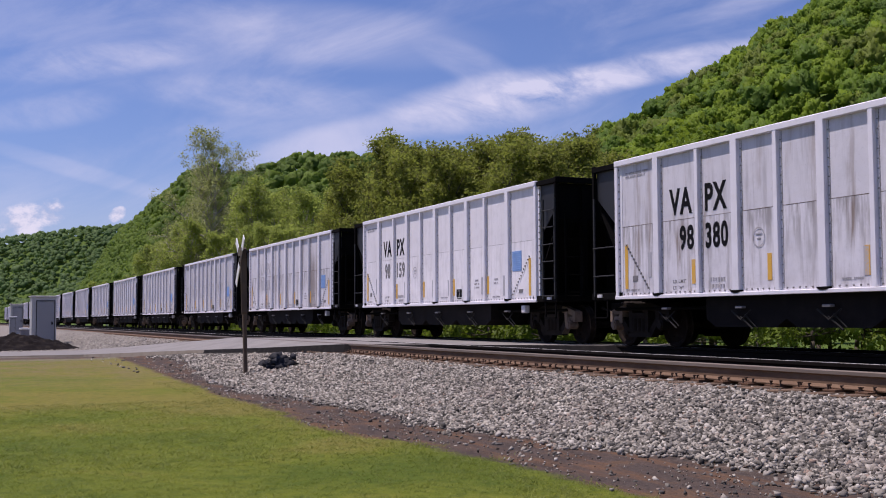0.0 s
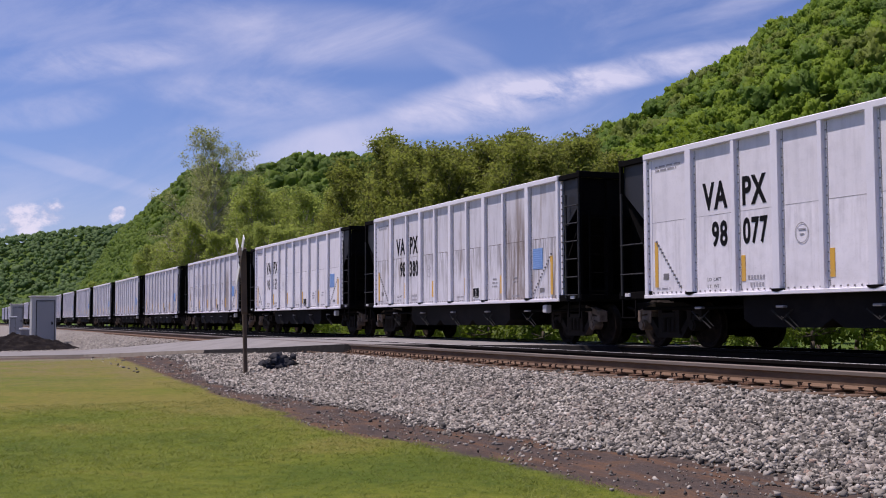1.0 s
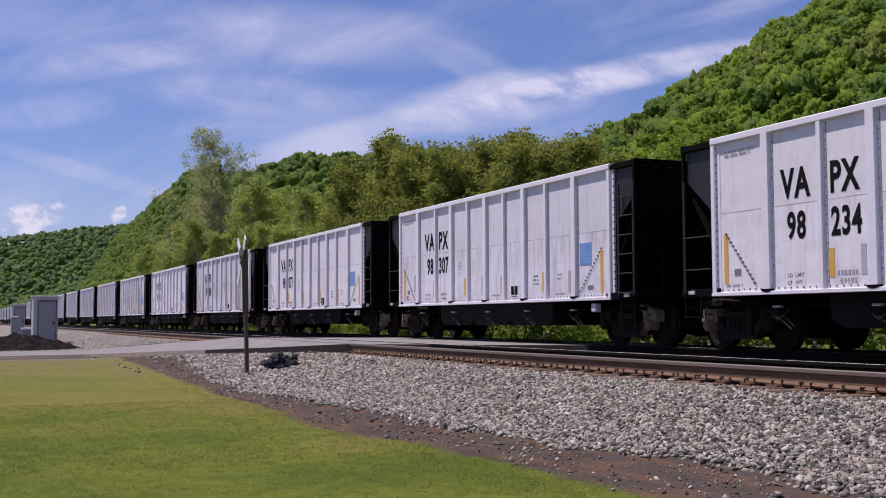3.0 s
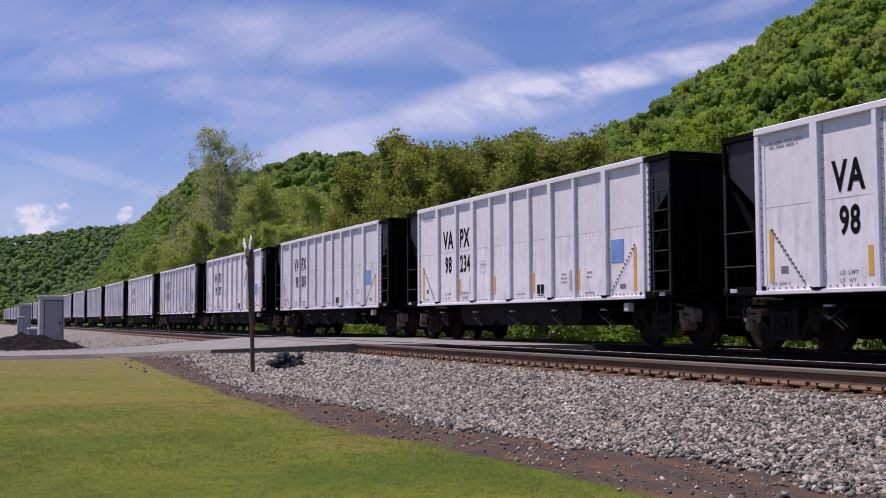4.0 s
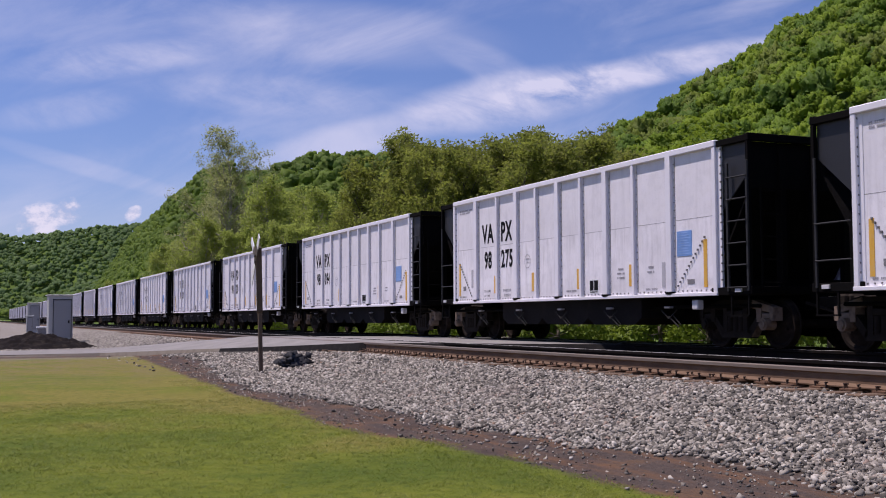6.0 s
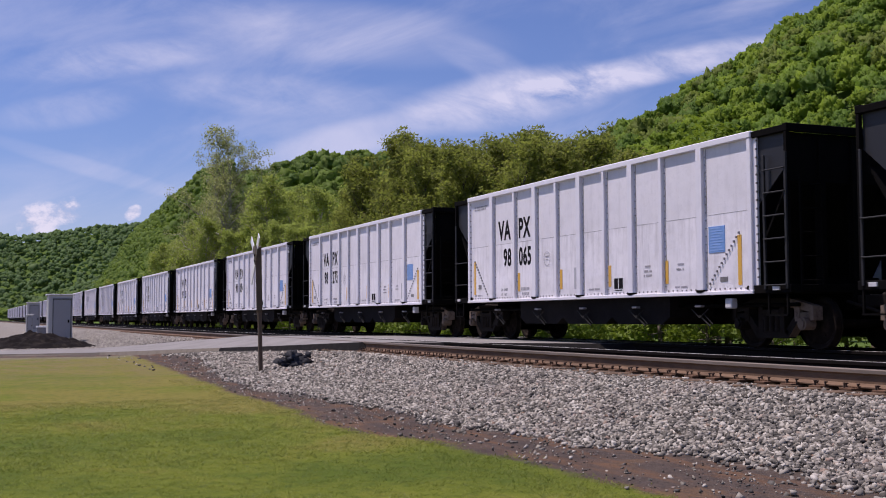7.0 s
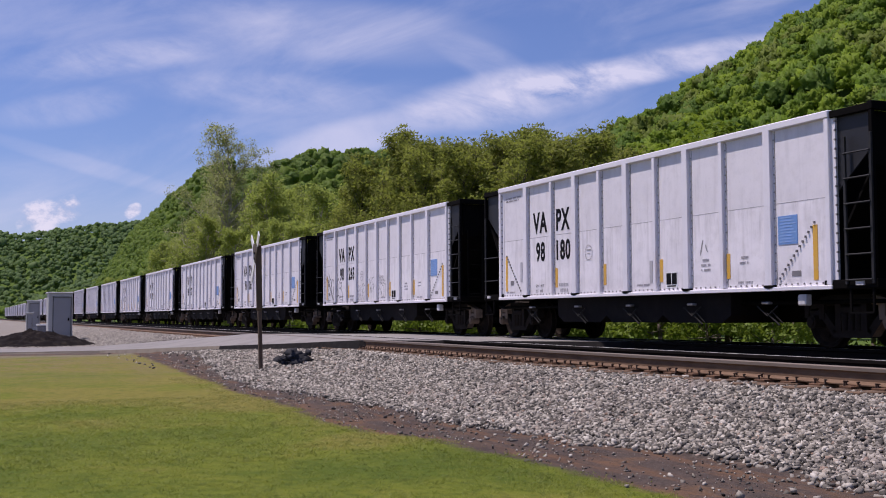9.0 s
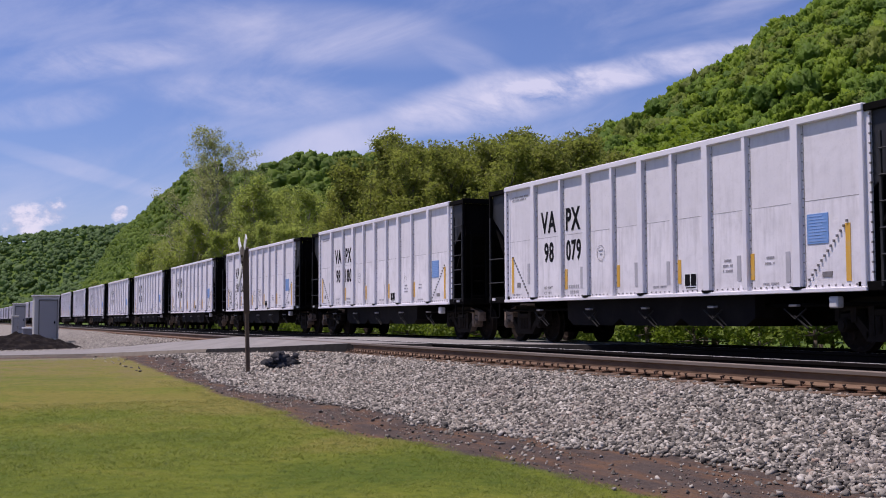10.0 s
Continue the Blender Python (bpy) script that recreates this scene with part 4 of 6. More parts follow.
        d = Vector((x1 - x0, z1 - z0)).normalized()
        n = Vector((-d.y, d.x))
        prism(b, [(x0 + n.x * w0 / 2, z0 + n.y * w0 / 2), (x1 + n.x * w1 / 2, z1 + n.y * w1 / 2), (x1 - n.x * w1 / 2, z1 - n.y * w1 / 2), (x0 - n.x * w0 / 2, z0 - n.y * w0 / 2)], y0, y1)

    def frame_side(b):
        # open cast side frame: arched top member, sloping tension members, columns and pedestal jaws
        beam(b, -0.50, 0.84, 0.50, 0.84, 0.16, 0.16)
        beam(b, -0.44, 0.27, 0.44, 0.27, 0.15, 0.15)
        for s in (-1, 1):
            beam(b, s * 0.46, 0.84, s * 1.06, 0.72, 0.16, 0.12)
            beam(b, s * 0.40, 0.27, s * 0.72, 0.62, 0.15, 0.13)
            beam(b, s * 0.30, 0.30, s * 0.30, 0.80, 0.13, 0.13, -0.11, 0.09)
            beam(b, s * 0.70, 0.50, s * 0.70, 0.76, 0.11, 0.15, -0.11, 0.10)
            beam(b, s * 1.08, 0.52, s * 1.06, 0.76, 0.09, 0.12, -0.11, 0.10)
        for k in (-0.16, 0, 0.16):
            rod(b, (k, -0.08, 0.32), (k, -0.08, 0.60), 0.062, 10)
        box(b, -0.24, 0.24, -0.12, 0.06, 0.60, 0.72, 0.02)
    # Outer end lighter rust, rest near-black: sun and body shade put in colour.
    def sunlit_end(way):
        def fill(b):
            frame_side(b)
            for f in b.faces:
                f.material_index = 1 if way * f.calc_center_median().x > 0.60 else 0
        return fill
    M["side_frame1"] = shape("side_frame", sunlit_end(1), BLACK_TRUCK, SUNLIT_RUST)
    M["side_frame-1"] = shape("side_frame", sunlit_end(-1), BLACK_TRUCK, SUNLIT_RUST)
    M["cap"] = shape("bearing_cap", lambda b: (rod(b, (0, -0.17, 0.457), (0, 0.06, 0.457), 0.115, 14), rod(b, (0, -0.20, 0.457), (0, -0.165, 0.457), 0.08, 10), box(b, -0.13, 0.13, -0.10, 0.08, 0.55, 0.66, 0.02)), SUNLIT_RUST)

    def wheelset(b):
        prof = [(-0.80, 0.40), (-0.80, 0.457), (-0.70, 0.462), (-0.685, 0.488), (-0.665, 0.485), (-0.66, 0.40), (-0.70, 0.36), (-0.72, 0.20), (-0.68, 0.12), (-0.60, 0.09)]
        n = 28
        for s in (1, -1):
            rings = []
            for y, r in prof:
                rings.append([b.verts.new((r * math.cos(2 * math.pi * i / n), s * y, r * math.sin(2 * math.pi * i / n))) for i in range(n)])
            for ra, rb in zip(rings, rings[1:]):
                for i in range(n):
                    b.faces.new((ra[i], ra[(i + 1) % n], rb[(i + 1) % n], rb[i]))
            inner = [b.verts.new((0.36 * math.cos(2 * math.pi * i / n), s * -0.76, 0.36 * math.sin(2 * math.pi * i / n))) for i in range(n)]
            hub = [b.verts.new((0.13 * math.cos(2 * math.pi * i / n), s * -0.83, 0.13 * math.sin(2 * math.pi * i / n))) for i in range(n)]
            for i in range(n):
                b.faces.new((rings[0][i], rings[0][(i + 1) % n], inner[(i + 1) % n], inner[i]))
                b.faces.new((inner[i], inner[(i + 1) % n], hub[(i + 1) % n], hub[i]))
            b.faces.new(hub)
            for a in (0.4, 2.6, 4.4):
                box(b, 0.24 * math.cos(a) - 0.03, 0.24 * math.cos(a) + 0.03, min(s * -0.815, s * -0.77), max(s * -0.815, s * -0.77), 0.24 * math.sin(a) - 0.03, 0.24 * math.sin(a) + 0.03)
        rod(b, (0, -0.95, 0), (0, 0.95, 0), 0.085, 12)
    M["wheelset"] = shape("wheelset", wheelset, WHEEL_STEEL)
    M["emblem"] = ring_mesh()


def ring_mesh():
    def fill(b):
        n, r0, r1 = 28, 0.148, 0.165
        a = [b.verts.new((4.64 - HALF + r1 * math.cos(6.2832 * i / n), PANEL_Y - 0.010, SILL + 1.01 + 1.08 * r1 * math.sin(6.2832 * i / n))) for i in range(n)]
        c = [b.verts.new((4.64 - HALF + r0 * math.cos(6.2832 * i / n), PANEL_Y - 0.010, SILL + 1.01 + 1.08 * r0 * math.sin(6.2832 * i / n))) for i in range(n)]
        for i in range(n):
            b.faces.new((a[i], a[(i + 1) % n], c[(i + 1) % n], c[i]))
        box(b, 4.64 - HALF - 0.09, 4.64 - HALF + 0.09, PANEL_Y - 0.010, PANEL_Y - 0.004, SILL + 1.06, SILL + 1.085)
        box(b, 4.64 - HALF - 0.05, 4.64 - HALF + 0.05, PANEL_Y - 0.010, PANEL_Y - 0.004, SILL + 0.98, SILL + 1.0)
    return shape("round_stencil", fill, FAINT_INK)


FLIP = pose(0, 0, 0, 0, 0, 180)
STRIPES_BEFORE_RIB = ("98380", "98307", "98094", "98275")
LETTERS_AT = {"98380": (1.94, 2.27), "98077": (1.92, 2.19), "98307": (2.00, 2.20), "98065": (1.88, 2.19)}
LOADS = {"98307": ("236700", "49000"), "98094": ("237100", "49300")}
WHEELSETS = []


def build_car(digits, wear, label, roll_wheels, scuffs):
    M = MESHES
    car = new("coal_hopper_car")
    tagged(car, label, "freight car", group="coal train cars")
    RUSTY_PANELS = [u for u, me in M["panels"][-2:-1]]
    skin = {0: None, 1: PANEL_WORN, 2: PANEL_STAINED, 3: PANEL_FAR_DIM}[wear]
    for u, me in M["panels"]:
        part("side_panel", me, car, at=pose(u - HALF, PANEL_Y, 0), material=PANEL_RUSTY if wear == 2 and u in RUSTY_PANELS else skin)
        part("side_panel", me, car, at=pose(HALF - u, -PANEL_Y, 0, 0, 0, 180), material=skin)
    for u, w in RIBS:
        part("rib", M["rib%g" % w], car, at=pose(u - HALF, PANEL_Y + 0.0, 0))
        part("rib", M["rib%g" % w], car, at=pose(HALF - u, -PANEL_Y, 0, 0, 0, 180))
    for m in (Matrix.Identity(4), FLIP):
        part("top_chord", M["chord"], car, at=m)
        part("side_sill", M["sill"], car, at=m)
        part("end_post", M["end_post"], car, at=m @ pose(-HALF + 0.06, 0, 0) @ pose(0, 0, 0))
        part("end_post", M["end_post"], car, at=m @ pose(HALF - 0.06, 0, 0))
    tagged(part("rivets", M["rivets"], car, "rows of dark bolt heads"), kind="stuff")
    tagged(part("seam_strip", M["seam"], car, material=SEAM_RUST if wear == 2 else None), kind="stuff")
    for u, w in RIBS:
        if w > 0.15:
            part("stake_pocket", M["feet"], car, at=pose(u - HALF, 0, 0))
    before = digits in STRIPES_BEFORE_RIB
    middle = (2.71, 4.92, 7.22, 9.48) if before else (3.10, 5.35, 7.58, 9.80)
    for u, z0, z1 in ((0.36, 0.20, 1.12), *((u, 0.24, 0.71) for u in middle), (12.17, 0.15, 1.08)):
        part("reflector_stripe", flat_box("reflector_stripe", u - 0.055, u + 0.055, SILL + z0, SILL + z1, YELLOW), car, "yellow reflective stripe")
    part("blue_placard", flat_box("placard", 11.23, 11.73, SILL + 0.79, SILL + 1.29, BLUE), car, "faded blue notice panel")
    tagged(part("placard_print", bars_mesh("placard_print", [(11.27, 11.70 - 0.05 * (k % 3), SILL + 0.825 + 0.052 * k, SILL + 0.848 + 0.052 * k) for k in range(9)], PLACARD_LINE, PANEL_Y - 0.010), car), kind="stuff")
    plate = part("stencil_plate", flat_box("stencil_plate", 7.74, 8.15, SILL + 0.12, SILL + 0.44, SIGN_WHITE), car, "black and white inspection stencil")
    part("stencil_block", bars_mesh("stencil_block", [(7.765, 7.925, SILL + 0.185, SILL + 0.415), (7.955, 8.125, SILL + 0.185, SILL + 0.415), (7.79, 8.10, SILL + 0.14, SILL + 0.165)], INK, PANEL_Y - 0.010), plate)
    rows = []
    for k in range(3):
        rows.append((8.95, 9.32 - 0.03 * k, SILL + 0.41 + 0.095 * k, SILL + 0.455 + 0.095 * k))
    for u0, u1, z in ((0.36, 1.22, 2.62), (0.36, 1.10, 2.55), (6.62, 7.22, 0.18), (10.08, 10.58, 0.14), (10.14, 10.42, 0.60), (10.14, 10.44, 0.50), (0.36, 0.86, 0.15)):
        rows.append((u0, u1, SILL + z, SILL + z + 0.04))
    print_rows = [(u0 + 0.043 * k, u0 + 0.043 * k + 0.029, z0, z1) for u0, u1, z0, z1 in rows for k in range(int((u1 - u0) / 0.043)) if (k * 7 + int(100 * z0)) % 6]
    tagged(part("small_print", bars_mesh("small_print", print_rows, FAINT_INK), car), kind="stuff")
    part("jack_plate", flat_box("jack_plate", 0.60, 0.78, SILL + 0.35, SILL + 0.47, RIVET), car)
    part("jack_plate", flat_box("jack_plate", 11.57, 11.80, SILL + 0.23, SILL + 0.32, RIVET), car)
    for k, (u, z0, z1) in enumerate(((1.22, 0.42, 0.93), (3.80, 0.26, 0.74), (6.04, 0.23, 0.73), (7.20, 0.24, 0.70), (9.42, 0.24, 0.70), (10.74, 0.18, 0.70))):
        if scuffs >> k & 1:
            part("scuff_patch", flat_box("scuff_patch", u - 0.055, u + 0.055, SILL + z0, SILL + z1, SCUFF), car, "grey worn patch on the paint")
    part("round_stencil", M["emblem"], car)
    y = PANEL_Y - 0.004
    for word, u0, u1, z in (("LD", 2.03, 2.15, 0.27), ("LMT", 2.22, 2.44, 0.27), ("LT", 2.03, 2.14, 0.14), ("WT", 2.22, 2.38, 0.14)):
        part("small_lettering", text_mesh(word, u0, u1, SILL + z, SILL + z + 0.065, y, SMALL_INK, 0.01), car, "small grey stencil letters")
    if digits in LOADS:
        part("small_lettering", text_mesh(LOADS[digits][0], 3.24, 3.62, SILL + 0.27, SILL + 0.335, y, SMALL_INK, 0.01), car, "small grey stencil numerals")
        part("small_lettering", text_mesh(LOADS[digits][1], 3.30, 3.60, SILL + 0.14, SILL + 0.205, y, SMALL_INK, 0.01), car, "small grey stencil numerals")
    else:
        for u, n, z in ((3.22, 6, 0.27), (3.28, 5, 0.14)):
            for k in range(n):
                part("small_numeral", flat_box("small_numeral", u + 0.08 * k, u + 0.08 * k + 0.045, SILL + z, SILL + z + 0.07, FAINT_INK), car)
    if digits == "98307":
        part("red_label", flat_box("red_label", 0.56, 0.66, SILL + 0.20, SILL + 0.30, RED_LABEL), car, "small red label")
    va, low = LETTERS_AT.get(digits, (1.88, 2.04))
    part("lettering", text_mesh("VA", va, va + 0.75, SILL + 1.61, SILL + 2.14, y), car, "black block letters", material=None if digits else FADED)
    part("lettering", text_mesh("PX", 3.10, 3.76, SILL + 1.61, SILL + 2.14, y), car, "black block letters", material=None if digits else FADED)
    if digits:
        part("lettering", text_mesh(digits[:2], low, low + 0.46, SILL + 0.90, SILL + 1.39, y), car, "black numerals", material=SMALL_INK if digits == "98159" else None)
        part("lettering", text_mesh(digits[2:], 3.10, 3.78, SILL + 0.90, SILL + 1.39, y), car, "black numerals", material=SMALL_INK if digits == "98159" else None)
    else:
        for u in (2.20, 2.46, 3.12, 3.36, 3.60):
            part("lettering", flat_box("number_bar", u, u + 0.15, SILL + 0.92, SILL + 1.37, FADED), car, "faded unreadable numeral")
    for m in (Matrix.Identity(4), FLIP):
        part("end_frame", M["end_frame"], car, "black steel end frame", at=m)
        part("end_slope_sheet", M["end_sheet"], car, "black sloping end sheet", at=m)
        part("bulkhead", M["bulkhead"], car, at=m)
        for s in (-0.75, 0.0, 0.75):
            part("end_column", M["end_column"], car, at=m @ pose(0, s, 0))
        part("gusset", M["gusset"], car, "dusty black gusset plate", at=m)
        part("gusset", M["gusset_b"], car, "dusty black gusset plate", at=m)
        part("ladder", M["ladder"], car, at=m)
        part("end_ladder", M["end_ladder"], car, at=m)
        part("stirrup_step", M["step"], car, at=m)
        part("coupler", M["coupler"], car, at=m)
        mirror = m @ Matrix.Translation((-2 * HALF - 1.28, 0, 0))
        part("ladder", M["side_steps"], car, at=m)
        part("stirrup_step", M["step"], car, at=mirror)
        part("reflector_tag", M["tag"], car, at=m)
        part("reflector_tag", M["tag"], car, at=mirror)
    part("center_sill", M["center_sill"], car)
    part("hopper_floor", M["floor"], car)
    part("brake_pipe", M["pipe"], car)
    part("brake_wheel", M["wheel_brake"], car)
    part("valve_box", M["valve"], car, "pale grey valve box")
    for u in (1.70, 4.03, 6.28, 8.54, 10.82):
        if 2 < u < 10:
            part("discharge_chute", M["chute"], car, at=pose(u - HALF, 0, 0))
            part("discharge_chute", M["chute"], car, at=pose(u - HALF, 0, 0, 0, 0, 180))
        part("door_bracket", M["bracket"], car, at=pose(u - HALF, 0, 0))
        part("bearing_pad", M["pad"], car, at=pose(u - HALF, 0, 0))
    for x in (-6.18, 6.18):
        truck = part("truck", M["bolster"], car, "grimy cast steel truck", at=pose(x, 0, 0))
        out = 1 if x > 0 else -1
        part("side_frame", M["side_frame%d" % out], truck, at=pose(0, -1.0, 0))
        part("side_frame", M["side_frame%d" % -out], truck, at=pose(0, 1.0, 0, 0, 0, 180))
        for dx in (-0.89, 0.89):
            part("bearing_cap", M["cap"], truck, at=pose(dx, -1.0, 0), label="rust-brown bearing end cap, lightened as the sunlit end" if dx * out > 0 else "bearing end cap blackened for the shade under the car", material=None if dx * out > 0 else BLACK_TRUCK)
            w = part("wheelset", M["wheelset"], truck, at=pose(dx, 0, 0.457))
            if roll_wheels:
                WHEELSETS.append((w, dx))
    return car


def scribble_mesh(strokes, width):
    """Thin sprayed strokes; each stroke is a function of 0..1 giving (u, z over the sill)."""
    bm = bmesh.new()
    for fn, steps in strokes:
        pts = [Vector((fn(k / steps)[0] - HALF, PANEL_Y - 0.0075, SILL + fn(k / steps)[1])) for k in range(steps + 1)]
        prev = None
        for a, c in zip(pts, pts[1:]):
            d = (c - a).normalized()
            n = Vector((-d.z, 0, d.x)) * width / 2
            quad = [bm.verts.new(a - n) if prev is None else prev[0], bm.verts.new(c - n), bm.verts.new(c + n), bm.verts.new(a + n) if prev is None else prev[1]]
            bm.faces.new(quad)
            prev = (quad[1], quad[2])
    return mesh_of("graffiti", bm, GRAFFITI)


def arches(u0, z0, step, height, n, lean=0.0):
    return (lambda t: (u0 + step * n * t + lean * abs(math.sin(math.pi * n * t)), z0 + height * abs(math.sin(math.pi * n * t))), 14 * n)


def loop(u, z, ru, rz, turns_=1.0, drift=0.0, start=0.0):
    return (lambda t: (u + drift * t + ru * math.cos(start + 6.283 * turns_ * t), z + rz * math.sin(start + 6.283 * turns_ * t)), int(20 * turns_) + 4)


def curl(*pts):
    """A smooth stroke through a few points."""
    k = len(pts) - 1

    def at(t):
        i = min(int(t * k), k - 1)
        f = t * k - i
        a, b, c, d = (pts[min(max(j, 0), k)] for j in (i - 1, i, i + 1, i + 2))
        return tuple(0.5 * (2 * b[n] + (c[n] - a[n]) * f + (2 * a[n] - 5 * b[n] + 4 * c[n] - d[n]) * f * f + (3 * b[n] - a[n] - 3 * c[n] + d[n]) * f ** 3) for n in (0, 1))
    return at, 6 * k


def line(u0, z0, u1, z1):
    return (lambda t: (u0 + (u1 - u0) * t, z0 + (z1 - z0) * t + 0.02 * math.sin(9 * t)), 8)


def spray_car(car):
    first = scribble_mesh([curl((0.04, 0.93), (0.17, 1.00), (0.37, 1.00), (0.54, 0.89), (0.57, 0.39), (0.54, 0.13)), curl((0.58, 0.69), (0.67, 0.93), (0.80, 1.01), (0.90, 0.87), (0.91, 0.56)), curl((0.91, 0.62), (0.98, 0.90), (1.12, 0.99), (1.24, 0.87), (1.21, 0.51), (1.27, 0.25)), curl((1.25, 0.26), (1.24, 0.72), (1.41, 0.93), (1.60, 0.86), (1.67, 0.58), (1.59, 0.37)), curl((1.40, 0.80), (1.42, 0.64), (1.68, 0.74)), curl((1.58, 0.84), (1.55, 0.52))], 0.027)
    second = scribble_mesh([curl((1.70, 0.82), (1.84, 1.00), (1.95, 0.88), (2.08, 0.82), (2.21, 0.85), (2.23, 0.72), (2.13, 0.64), (1.94, 0.64)), curl((2.13, 0.64), (2.28, 0.49), (2.32, 0.27), (2.30, 0.03)), curl((1.35, 0.40), (1.53, 0.35), (1.70, 0.32), (1.88, 0.36), (2.01, 0.23)), curl((1.66, 0.92), (1.79, 0.71), (1.78, 0.42), (1.66, 0.24), (1.72, 0.10)), curl((0.59, 1.26), (0.65, 1.10), (0.75, 1.01)), curl((0.62, 0.86), (0.91, 0.56), (1.26, 0.17))], 0.027)
    third = scribble_mesh([loop(4.30, 0.56, 0.10, 0.11), line(4.18, 0.40, 4.22, 0.70), line(4.45, 0.40, 4.50, 0.68), loop(4.80, 0.56, 0.16, 0.17, 1.2), line(4.68, 0.46, 4.95, 0.68), arches(4.25, 0.12, 0.15, 0.26, 2), loop(4.72, 0.16, 0.10, 0.16), line(4.85, 0.05, 5.05, 0.38), loop(5.0, 0.2, 0.12, 0.14, 0.7, 0.05)], 0.012)
    fourth = scribble_mesh([line(5.42, 0.62, 5.50, 0.88), line(5.50, 0.88, 5.56, 0.68), line(5.56, 0.68, 5.66, 0.92), loop(5.85, 0.80, 0.10, 0.13, 0.75, 0.0, 0.8), line(5.52, 0.36, 5.60, 0.60), line(5.60, 0.60, 5.68, 0.38), line(5.68, 0.38, 5.74, 0.62), line(5.82, 0.40, 5.88, 0.60), line(5.98, 0.62, 5.84, 0.48)], 0.016)
    fifth = scribble_mesh([line(6.55, 0.90, 6.45, 1.05), arches(6.50, 0.62, 0.12, 0.35, 4, 0.02), loop(7.0, 0.74, 0.08, 0.07), loop(6.86, 0.42, 0.14, 0.20), line(6.50, 0.55, 6.72, 0.30), line(6.55, 0.60, 6.76, 0.34)], 0.012)
    for me in (first, second, third, fourth, fifth):
        part("graffiti", me, car, "thin dark sprayed scrawl")


def scratch_car(car):
    marks = scribble_mesh([curl((9.02, 1.02), (8.96, 0.86), (8.93, 0.72)), curl((9.10, 0.92), (9.12, 0.84), (9.17, 0.78))], 0.016)
    part("graffiti", marks, car, "two short dark scratches")


make_car_meshes()
WORDS = {0: "white coal hopper car with black open ends, lightly weathered",
         1: "white coal hopper car with grey run-off streaks and black ends",
         2: "white coal hopper car heavily stained with rust streaks",
         3: "far coal hopper car with dimmed grey-white streaked sides and black ends"}
# Level 3 marks far cars whose sides are painted dimmer.
ROSTER = {0: ("98159", 0), 1: ("98380", 2), 2: ("98077", 0), 3: ("98307", 1), 4: ("98234", 0), 5: ("98094", 0), 6: ("98275", 0), 7: ("98065", 0),
          8: ("98269", 0), 9: ("98180", 0), 10: ("98079", 0), 11: ("", 0), -1: ("", 2), -2: ("", 3), -3: ("", 3), -4: ("", 3)}
FIRST, LAST = -17, 12
CAR_X0 = -36.947 + 6.35          # where car 0 stands at the start
CARS = []
for i in range(FIRST, LAST + 1):
    digits, wear = ROSTER.get(i, ("", 3))
    CARS.append((build_car(digits, wear, WORDS[wear], i >= -4, 63 if i == 10 else 8 if i == 8 else (63, 9, 0, 45, 18, 0, 33, 4)[i % 8]), CAR_X0 + PITCH * i))
spray_car(CARS[8 - FIRST][0])
scratch_car(CARS[9 - FIRST][0])
tagged(CARS[8 - FIRST][0], "white coal hopper car sprayed with dark graffiti scrawls low down")

# ---- trackside things ----


def build_cabinet(x, y, z, w, d, h, label):
    """A signal equipment cabinet: body, door with hinges and handle, overhanging roof."""
    base = new("signal_cabinet")
    base.matrix_basis = pose(x, y, z)
    tagged(base, label, "cabinet")
    body = part("body", shape("body", lambda b: box(b, -d / 2, d / 2, -w / 2, w / 2, 0, h, 0.02), HUT), base)
    part("plinth", shape("plinth", lambda b: box(b, -d / 2 - 0.06, d / 2 + 0.06, -w / 2 - 0.06, w / 2 + 0.06, -0.3, 0.08, 0.02), plain("concrete_plinth", (0.35, 0.34, 0.33), 0.9)), base)
    part("roof", shape("roof", lambda b: box(b, -d / 2 - 0.08, d / 2 + 0.08, -w / 2 - 0.08, w / 2 + 0.08, h + 0.002, h + 0.06, 0.02), HUT_TRIM), base)
    door = part("door", shape("door", lambda b: box(b, d / 2, d / 2 + 0.035, -w * 0.30, w * 0.42, 0.12 * h, 0.90 * h, 0.01), HUT_DOOR), body)
    part("door_frame", shape("door_frame", lambda b: (box(b, d / 2, d / 2 + 0.05, -w * 0.325, -w * 0.305, 0.10 * h, 0.93 * h), box(b, d / 2, d / 2 + 0.05, w * 0.425, w * 0.445, 0.10 * h, 0.93 * h), box(b, d / 2, d / 2 + 0.05, -w * 0.325, w * 0.445, 0.91 * h, 0.925 * h)), GUSSET), body)
    part("handle", shape("handle", lambda b: box(b, d / 2 + 0.035, d / 2 + 0.08, w * 0.30, w * 0.36, 0.42 * h, 0.48 * h, 0.01), BLACK_STEEL), body)
    return base


build_cabinet(-69.0, 4.96, -0.76, 1.32, 1.7, 2.72, "tall grey metal signal cabinet with a door beside the ballast")
build_cabinet(-110.0, 5.30, -0.8, 0.56, 0.8, 1.75, "narrow grey metal relay cabinet standing beyond the taller one")
build_cabinet(-122.0, 6.25, -0.76, 1.2, 1.3, 3.0, "low grey metal cabinet with a pale roof edge near the track")


